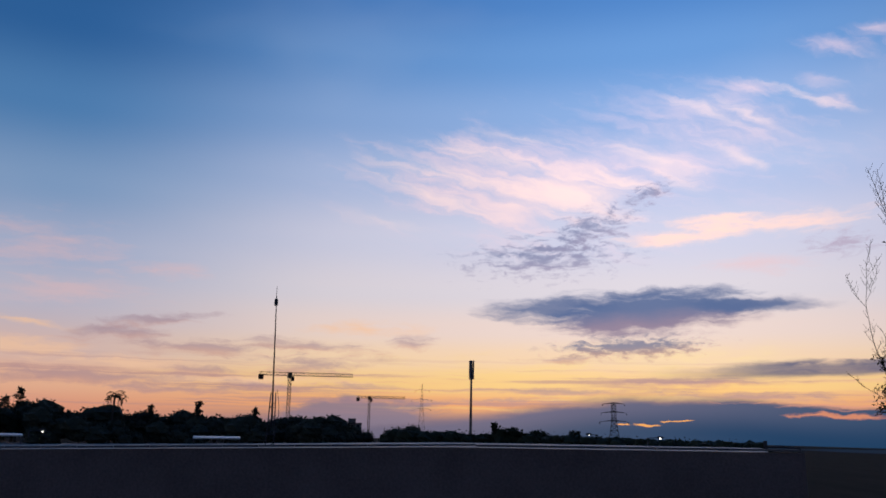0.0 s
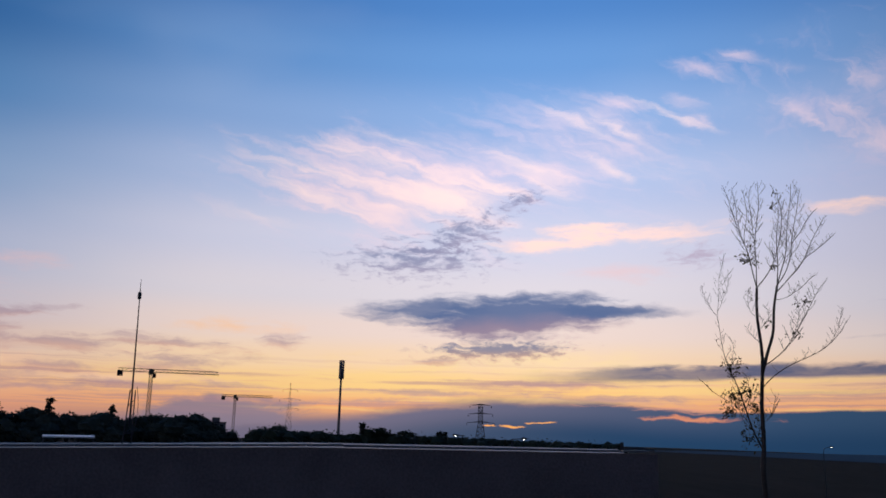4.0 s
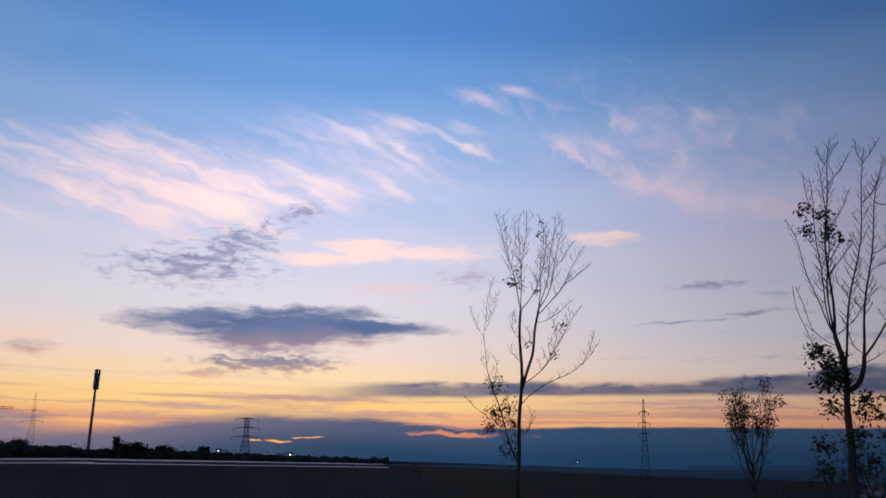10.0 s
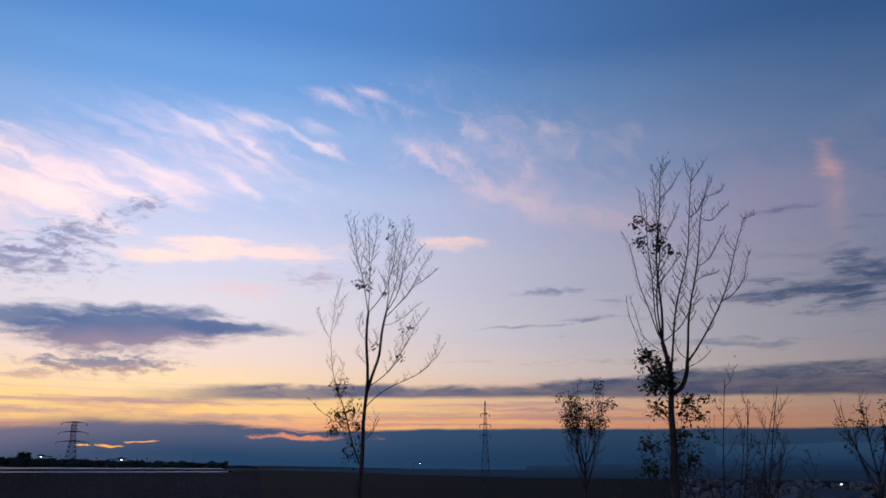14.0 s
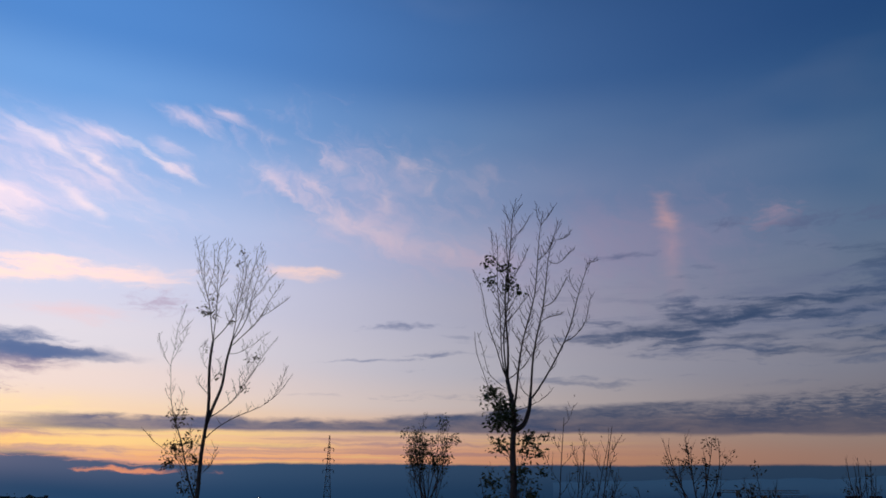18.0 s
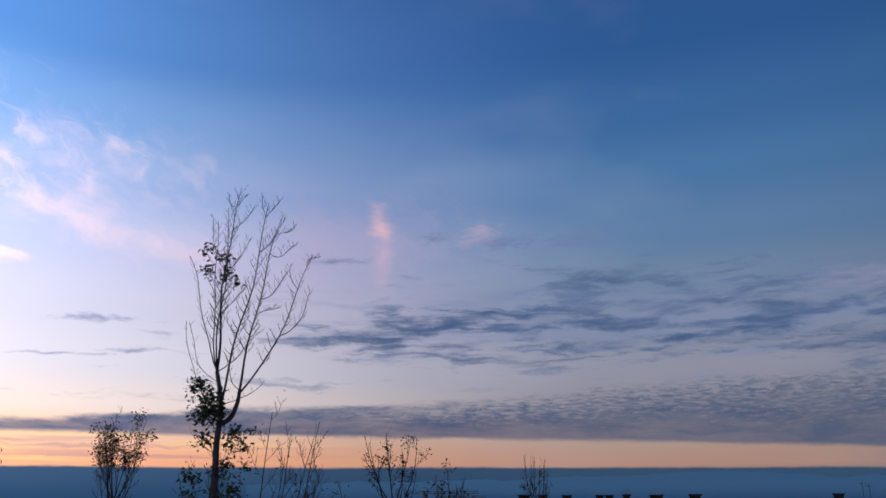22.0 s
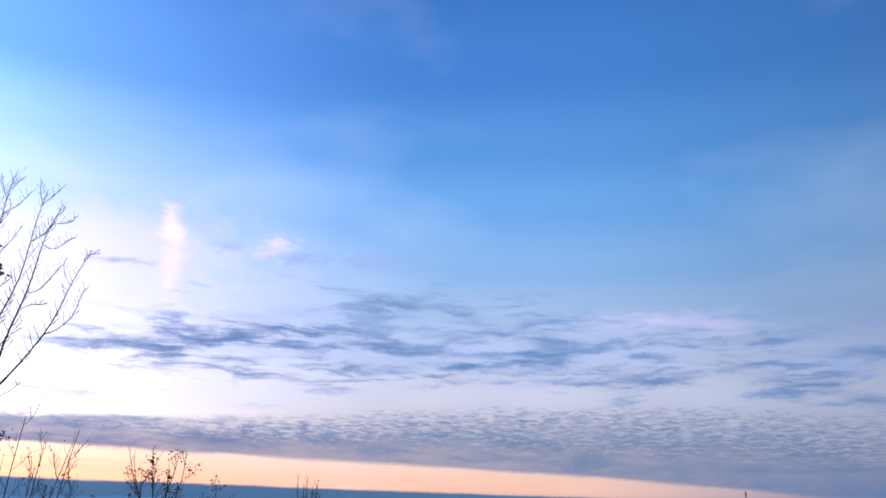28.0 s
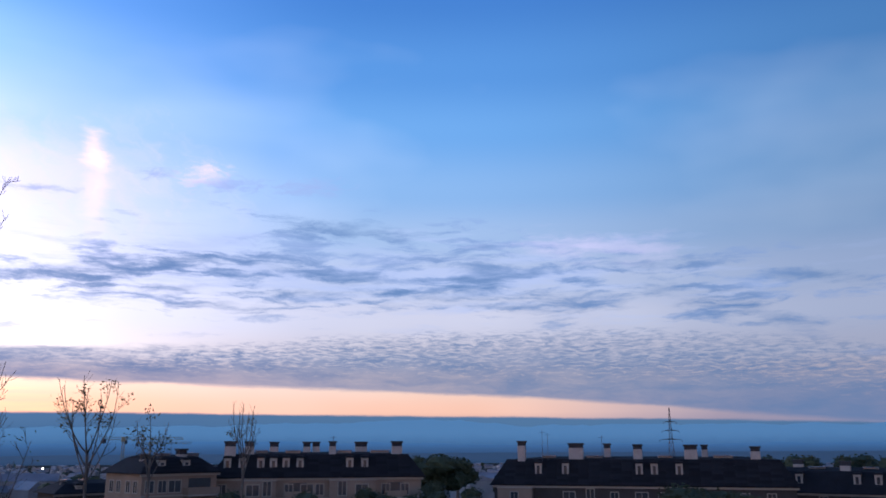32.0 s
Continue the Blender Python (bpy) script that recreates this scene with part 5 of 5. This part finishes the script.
# ---------------------------------------------------------------- houses on the slope
def window(parent, m, w, h, frame=TRIM, lit_up=False):
    """A window set into a wall: pale surround, dark panes, a bar between; m carries it to its wall."""
    s = Shape()
    t = 0.12
    for lo, hi in (((-w / 2 - t, -0.1, -t), (w / 2 + t, 0.04, 0)), ((-w / 2 - t, -0.07, h), (w / 2 + t, 0.04, h + t)), ((-w / 2 - t, -0.07, 0.003), (-w / 2, 0.04, h - 0.003)), ((w / 2, -0.07, 0.003), (w / 2 + t, 0.04, h - 0.003)), ((-0.04, -0.05, 0.003), (0.04, 0.04, h - 0.003))):
        s.box(lo, hi)
    ob = part("window", s, frame, parent)
    ob.matrix_basis = m
    for sx in (-1, 1):
        x = sx * (w / 4 + 0.02)
        part("pane", Shape().box((x - w / 4 + 0.025, -0.02, 0.005), (x + w / 4 - 0.025, 0.02, h - 0.005)), WARMLIGHT if lit_up else GLASS, ob)
    return ob


def dormer(parent, x, y, z, w=1.5, h=1.9):
    d = Shape().box((x - w / 2, y, z), (x + w / 2, y + 2.2, z + h))
    ob = part("dormer", d, TRIM, parent, "pale dormer")
    part("dormer_roof", Shape().add([(x - w / 2 - 0.2, y - 0.2, z + h + 0.003), (x + w / 2 + 0.2, y - 0.2, z + h + 0.003), (x + w / 2 + 0.2, y + 2.4, z + h + 0.003), (x - w / 2 - 0.2, y + 2.4, z + h + 0.003),
                                     (x - w / 2, y - 0.1, z + h + 0.3), (x + w / 2, y - 0.1, z + h + 0.3), (x + w / 2, y + 2.4, z + h + 0.4), (x - w / 2, y + 2.4, z + h + 0.4)],
                                    [(0, 3, 2, 1), (4, 5, 6, 7), (0, 1, 5, 4), (1, 2, 6, 5), (2, 3, 7, 6), (3, 0, 4, 7)]), SLATE, ob)
    part("pane", Shape().box((x - w / 2 + 0.3, y - 0.04, z + 0.25), (x + w / 2 - 0.3, y + 0.03, z + h - 0.35)), GLASS, ob)


def chimney(parent, x, y, z0, z1, w=1.3, d=1.0):
    ob = part("chimney", Shape().box((x - w / 2, y - d / 2, z0), (x + w / 2, y + d / 2, z1 - 0.75)), CHIMNEY, parent, "pale plastered chimney")
    s = Shape()
    for sx in (-1, 1):
        for sy in (-1, 1):
            s.box((x + sx * (w / 2 - 0.12) - 0.1, y + sy * (d / 2 - 0.12) - 0.1, z1 - 0.75), (x + sx * (w / 2 - 0.12) + 0.1, y + sy * (d / 2 - 0.12) + 0.1, z1 - 0.25))
    s.box((x - w / 2 + 0.15, y - d / 2 + 0.15, z1 - 0.75), (x + w / 2 - 0.15, y + d / 2 - 0.15, z1 - 0.25))
    s.box((x - w / 2 - 0.12, y - d / 2 - 0.12, z1 - 0.25), (x + w / 2 + 0.12, y + d / 2 + 0.12, z1))
    part("chimney_cap", s, CAP, ob, "dark vented cap")


def mansard(parent, x0, x1, y0, y1, eave, brk, ridge_z, inset=1.7, lap=0.6):
    """Steep slate skirt with rows of shingles, and a flatter top."""
    cx = (x1 - x0) * 0.16
    cy = (y1 - y0) / 2
    ring = lambda o, z: [(x0 + o, y0 + o, z), (x1 - o, y0 + o, z), (x1 - o, y1 - o, z), (x0 + o, y1 - o, z)]
    v = ring(-lap, eave - 0.12) + ring(-lap, eave) + ring(inset, brk) + [(x0 + cx, y0 + cy, ridge_z), (x1 - cx, y0 + cy, ridge_z)]
    f = [(3, 2, 1, 0)] + [(a + i, a + (i + 1) % 4, a + 4 + (i + 1) % 4, a + 4 + i) for a in (0, 4) for i in range(4)]
    f += [(8, 9, 13, 12), (9, 10, 13), (10, 11, 12, 13), (11, 8, 12)]
    ob = part("roof", Shape().add(v, f), SLATE, parent, "dark slate mansard roof")
    # shingle courses on the slope that faces the yard
    rows = 9
    n = int((x1 - x0) / 1.6)
    dy, dz = inset + lap, brk - eave
    tilt = math.degrees(math.atan2(dz, dy))
    ln = math.hypot(dy, dz) / rows
    piece = Shape().box((-0.79, 0.0, 0.01), (0.79, ln * 1.12, 0.05)).mesh("shingle", TILE)
    return ob, piece, rows, n, tilt, ln, (x0, y0 - lap, eave)


def shingles(spec, x0, x1, limit=300):
    ob, piece, rows, n, tilt, ln, (ex, ey, ez) = spec
    rng = random.Random(n)
    count = 0
    for r in range(rows):
        q = r / rows
        for i in range(n):
            x = x0 + 0.8 + (x1 - x0 - 1.6) * i / max(1, n - 1)
            lo = x0 - 0.6 + q * 2.3
            if x < lo + 0.8 or x > x0 + x1 - lo - 0.8 or count >= limit:
                continue
            p = part("shingle", piece, TILE, ob)
            a = radians(tilt)
            p.matrix_basis = pose(x + rng.uniform(-0.03, 0.03), ey + ln * r * math.cos(a), ez + ln * r * math.sin(a) + rng.uniform(0.0, 0.03), tilt - 2)
            count += 1


def block(label, bearing, d, turn, length, depth, ridge_a, brk_a, eave_a, wall, dormers, chimneys, bays, storeys=3, panels=(), balconies=(), lit_windows=(), fronts=(), front_wall=None, flank=()):
    b = on_ground(bearing, d)
    b.z -= 1.5
    h = thing("apartment_house", label, "house", b, turn=-bearing + turn, group="apartment houses on the slope")
    z = lambda el: up(d, el) - b.z
    eave, brk, rz = z(eave_a), z(brk_a), z(ridge_a)
    x0, x1 = -length / 2, length / 2
    part("wall", Shape().box((x0, 0, 0), (x1, depth, eave - 0.1)), wall, h)
    part("cornice", Shape().box((x0 - 0.35, -0.35, eave - 0.45), (x1 + 0.35, 0.0, eave - 0.15)), TRIM, h)
    for a, c in fronts:
        part("front_bay", Shape().box((a, -1.5, 0), (c, -0.002, eave - 0.5)), front_wall or wall, h, "projecting wall bay")
        part("bay_coping", Shape().box((a - 0.12, -1.62, eave - 0.497), (c + 0.12, -0.002, eave - 0.38)), TRIM, h)
    out = lambda x: -1.5 if any(a + 0.6 < x < c - 0.6 for a, c in fronts) else 0.0
    edge = lambda x: any(a - 1.2 < x < a + 0.6 or c - 0.6 < x < c + 1.2 for a, c in fronts)
    spec = mansard(h, x0, x1, 0, depth, eave, brk, rz)
    for x in dormers:
        dormer(h, x, 0.35, eave + (brk - eave) * 0.36, 1.05, (brk - eave) * 0.5)
    for x, y, el, w in chimneys:
        chimney(h, x, y, brk - 1.2, z(el), w)
    k = 0
    for s in range(storeys):
        zz = eave - 2.5 - 2.9 * s
        if zz < 0.3:
            break
        part("string_course", Shape().box((x0 - 0.06, -0.1, zz - 0.55), (x1 + 0.06, -0.003, zz - 0.35)), TRIM, h)
        for x in bays:
            k += 1
            if edge(x):
                continue
            window(h, pose(x, out(x), zz), 1.1 if k % 3 else 1.7, 1.45 if k % 4 else 1.9, TRIM, k in lit_windows)
    for s in range(storeys if flank else 0):
        zz = eave - 2.5 - 2.9 * s
        for y in flank:
            window(h, pose(x0, y, zz, 0, 0, -90), 1.0, 1.4)
    for x, s, w in balconies:
        y = out(x)
        zz = eave - 2.9 - 2.9 * s
        bal = part("balcony", Shape().box((x - w / 2, y - 1.35, zz - 0.2), (x + w / 2, y - 0.003, zz)), TRIM, h)
        part("balcony_front", Shape().box((x - w / 2, y - 1.35, zz + 0.003), (x + w / 2, y - 1.25, zz + 0.95)), wall, bal)
        for sx in (-1, 1):
            part("balcony_side", Shape().box((x + sx * (w / 2 - 0.05) - 0.05, y - 1.248, zz + 0.003), (x + sx * (w / 2 - 0.05) + 0.05, y - 0.02, zz + 0.95)), wall, bal)
        part("balcony_door", Shape().box((x - w * 0.35, y - 0.03, zz + 0.005), (x + w * 0.35, y + 0.04, zz + 2.1)), GLASS, bal)
    for x, w in panels:
        y = depth * 0.3
        s = Shape().box((x - w / 2, y, brk + 0.55), (x + w / 2, y + 1.5, brk + 0.63), None)
        p = part("solar_panel", s, SOLAR, h, "pale glossy solar panel")
        part("panel_stand", Shape().box((x - w / 2 + 0.1, y + 0.6, brk - 0.2), (x + w / 2 - 0.1, y + 0.7, brk + 0.548)), STEEL, p)
    return h, spec, (x0, x1)


HOUSES = [
    block("salmon apartment house with slate mansard roof and dormers", 75.5, 128, 1, 30, 12, -0.28, -0.46, -1.85, STUCCO,
          (-13.0, -10.9, -8.3, -6.5, -4.7, -2.7, 4.5, 6.7), ((-12.8, 2.0, 0.42, 1.6), (-10.1, 2.4, 0.42, 1.3), (-6.7, 6.5, 0.4, 1.3), (-1.8, 6.0, 0.4, 1.1), (-0.4, 6.0, 0.4, 1.1), (2.0, 2.4, 0.42, 1.0), (6.5, 6.5, 0.4, 1.8), (11.6, 2.2, 0.42, 1.5)),
          (-13.6, -11.7, -9.2, -7.2, -4.2, -1.6, 0.2, 3.4, 6.2, 9.8, 12.6), 3, ((-3.8, 2.4), (-8.4, 2.0), (3.8, 2.4), (9.2, 3.0)), ((-2.9, 0, 3.6), (11.2, 0, 3.2), (-2.9, 1, 3.6), (11.2, 1, 3.2), (-8.2, 1, 3.6)), (17,),
          ((-10.6, -6.0), (1.6, 8.2))),
    block("salmon house wing with stepped balconies and a dark roof", 66.9, 122, 30, 11, 10, -0.42, -0.62, -1.5, STUCCO, (-2.6, 1.0), ((-3.8, 3.0, -0.35, 1.0), (1.6, 3.0, -0.05, 1.2)),
          (-4.4, -2.6, -0.8), 3, ((-0.8, 2.2), (3.6, 2.4)), ((2.9, 0, 4.8), (2.9, 1, 4.8), (2.9, 2, 4.8), (-3.4, 1, 3.0)), (), flank=(1.6, 3.6, 6.2, 8.2)),
    block("long apartment house with a dark slate mansard roof", 96.2, 134, -3, 44, 13, -0.62, -0.82, -2.4, BRICK,
          (-15.1, -10.9, 0.2, 2.4, 6.0), ((-17.9, 2.0, 0.42, 1.2), (-9.4, 2.4, 0.26, 2.2), (-4.9, 6.0, 0.24, 1.0), (0.0, 2.4, 0.17, 1.3), (7.8, 2.5, 0.14, 1.9), (9.9, 6.0, 0.14, 0.9), (17.0, 2.4, 0.02, 1.3)),
          (-18.6, -15.2, -10.4, -7.2, -3.6, 0.4, 3.4, 7.6, 11.2, 15.0, 18.6), 3, ((-14.0, 2.4), (-6.8, 2.6), (4.0, 2.4), (12.5, 3.0)), ((-13.0, 1, 4.0),), (), ((-21.2, -15.9),), STUCCO),
    block("brown apartment house stepping down the slope", 107.8, 150, -10, 40, 12, -1.25, -1.45, -2.7, BRICK, (-9.0, -5.5, 3.0, 6.0, 12.0), ((-14.4, 2.4, -0.7, 1.5), (-6.6, 6.0, -0.8, 1.5), (1.2, 2.4, -0.85, 1.5), (9.0, 4.0, -0.95, 1.5)),
          (-17.0, -12.0, -7.0, -2.0, 3.0, 8.0, 13.0), 2, ((-3.4, 2.8), (4.6, 2.4)), (), ()),
    block("low house with a glazed front and glinting skylights", 62.2, 150, 20, 13, 9, -1.9, -2.1, -2.6, BRICK, (-3.0, 2.0), ((4.0, 3.0, -1.7, 1.0),), (-5.0, -2.0, 1.0, 4.0), 2, ((-1.6, 1.2), (-4.5, 1.2)), (), ()),
]


def aerials():
    for a, d, lo, hi in ((90.15, 137, -1.0, 1.1), (90.5, 137, -1.0, 0.95), (94.0, 138, -1.0, 0.75), (76.4, 133, -0.6, 0.75), (66.2, 126, -0.8, 0.35)):
        b = spot(a, d, up(d, lo) - 0.6)
        t = thing("roof_aerial", "thin television aerial on a roof", "aerial", b, turn=-a)
        h = up(d, hi) - b.z
        part("pole", Shape().bar((0, 0, 0), (0, 0, h), 0.035, 5), DARKSTEEL, t)
        s = Shape().bar((-0.5, 0, h * 0.93), (0.5, 0, h * 0.93), 0.02)
        for k in range(5):
            s.bar((-0.45 + 0.22 * k, -0.3, h * 0.93), (-0.45 + 0.22 * k, 0.3, h * 0.93), 0.015, 3)
        part("crossbar", s, DARKSTEEL, t)


aerials()
spread(tree_kind("garden_tree", "dark leafy garden tree before the houses", 8.0, 3.1, 3.3, 12, 2600, 0.34, CROWN, 81),
       [(69.3, 112, -2.0), (74.6, 114, -2.05), (78.4, 112, -1.9), (76.4, 96, -3.9), (80.6, 112, -2.3), (58.8, 84, -2.6), (83.0, 122, -1.5), (85.4, 116, -1.9), (90.4, 112, -2.6), (93.4, 106, -3.1)], 8.0, "garden trees before the houses")
spread(tree_kind("garden_tree", "broad round garden tree before the houses", 7.0, 4.4, 3.0, 14, 3200, 0.34, CROWN, 82),
       [(100.3, 98, -1.7), (57.0, 90, -2.8), (82.2, 108, -2.9), (86.3, 112, -2.9), (105.6, 104, -2.7), (110.6, 108, -2.6), (60.6, 104, -3.4), (96.4, 106, -3.2)], 7.0, "garden trees before the houses")
spread(tree_kind("round_tree", "round tree behind the roofs", 7.0, 4.0, 2.6, 12, 1500, 0.5, CROWN, 83),
       [(82.6, 210, -0.25), (83.6, 220, -0.3), (106.0, 300, -0.3), (109.0, 310, -0.25), (111.6, 300, -0.3), (103.4, 320, -0.35), (113.4, 290, -0.3), (84.6, 260, -0.45)], 7.0, "trees behind the roofs")


def town():
    """Roofs, walls and lights of the town on the plain."""
    rng = random.Random(9)
    walls, roofs, lights = Shape(), Shape(), Shape()
    for i in range(1900):
        a = rng.uniform(50, 116)
        d = 800 * (3.0 ** rng.random()) if i > 350 else 290 * (2.8 ** rng.random())
        b = on_ground(a, d)
        w, l, h = rng.uniform(6, 11), rng.uniform(8, 20), rng.uniform(4.0, 7.5)
        if up(d, -0.55) < b.z + h + 3:
            h = max(3.0, up(d, -0.55) - b.z - 3)
        m = pose(b.x, b.y, b.z - 1, 0, 0, rng.choice((0, 30, 75, 100)) + rng.uniform(-8, 8))
        walls.box((-l / 2, -w / 2, 0), (l / 2, w / 2, h + 1), m)
        r = rng.uniform(1.2, 2.6)
        roofs.add([m @ Vector(p) for p in ((-l / 2 - 0.4, -w / 2 - 0.4, h + 1.004), (l / 2 + 0.4, -w / 2 - 0.4, h + 1.004), (l / 2 + 0.4, w / 2 + 0.4, h + 1.004), (-l / 2 - 0.4, w / 2 + 0.4, h + 1.004), (-l / 2, 0, h + 1 + r), (l / 2, 0, h + 1 + r))],
                  [(0, 1, 5, 4), (2, 3, 4, 5), (1, 2, 5), (3, 0, 4), (3, 2, 1, 0)])
        if rng.random() < 0.07:
            p = m @ Vector((rng.uniform(-l / 2, l / 2), -w / 2 - 1.5, h * 0.8 + 1))
            lights.lump(p, 0.3 * (d / 300) ** 0.8, i, 1.0, 0.0, 4, 6)
    tagged(part("town_houses", walls, TOWN, None, "pale walls of the far town houses"), category="houses", kind="stuff")
    tagged(part("town_roofs", roofs, TOWNROOF, None, "dim pitched roofs of the far town"), category="roofs", kind="stuff")
    tagged(part("town_lights", lights, LAMPLIGHT, None, "scattered white lights of the far town"), category="lights", kind="stuff")
    trees = Shape()
    for i in range(420):
        a = rng.uniform(57, 116)
        d = 260 * (8.0 ** rng.random())
        b = on_ground(a, d)
        r = rng.uniform(2.0, 4.0)
        top = min(b.z + r * 2.6, up(d, -0.5))
        trees.lump(Vector((b.x, b.y, top - r * 0.9)), r, i * 2.3, 0.9, 0.6, 5, 8)
        trees.tube([Vector((b.x, b.y, b.z - 0.5)), Vector((b.x, b.y, top - r))], [0.25, 0.2], 5)
    tagged(part("far_woods", trees, CROWN, None, "scattered dark trees over the plain"), category="woods", kind="stuff")


town()
for a, d, el in ((63.4, 420, 0.55), (65.0, 600, 0.3)):
    crane(a, d, el, 26, 9, "distant tower crane over the town")


def grass():
    rng = random.Random(12)
    s = Shape()
    for i in range(5200):
        a, d = rng.uniform(20, 88), 9 + 30 * rng.random() ** 1.3
        b = on_ground(a, d)
        h = rng.uniform(0.15, 0.5)
        t = Vector((rng.gauss(0, 0.1), rng.gauss(0, 0.1), h))
        w = Vector((rng.gauss(0, 0.02), rng.gauss(0, 0.02), 0))
        s.add([b - w, b + w, b + t], [(0, 1, 2)])
    tagged(part("dry_grass", s, BROWN_LEAF, None, "tufts of dry grass on the dark slope"), category="grass", kind="stuff")


grass()
for spec in HOUSES[:3]:
    shingles(spec[1], *spec[2], limit=240)
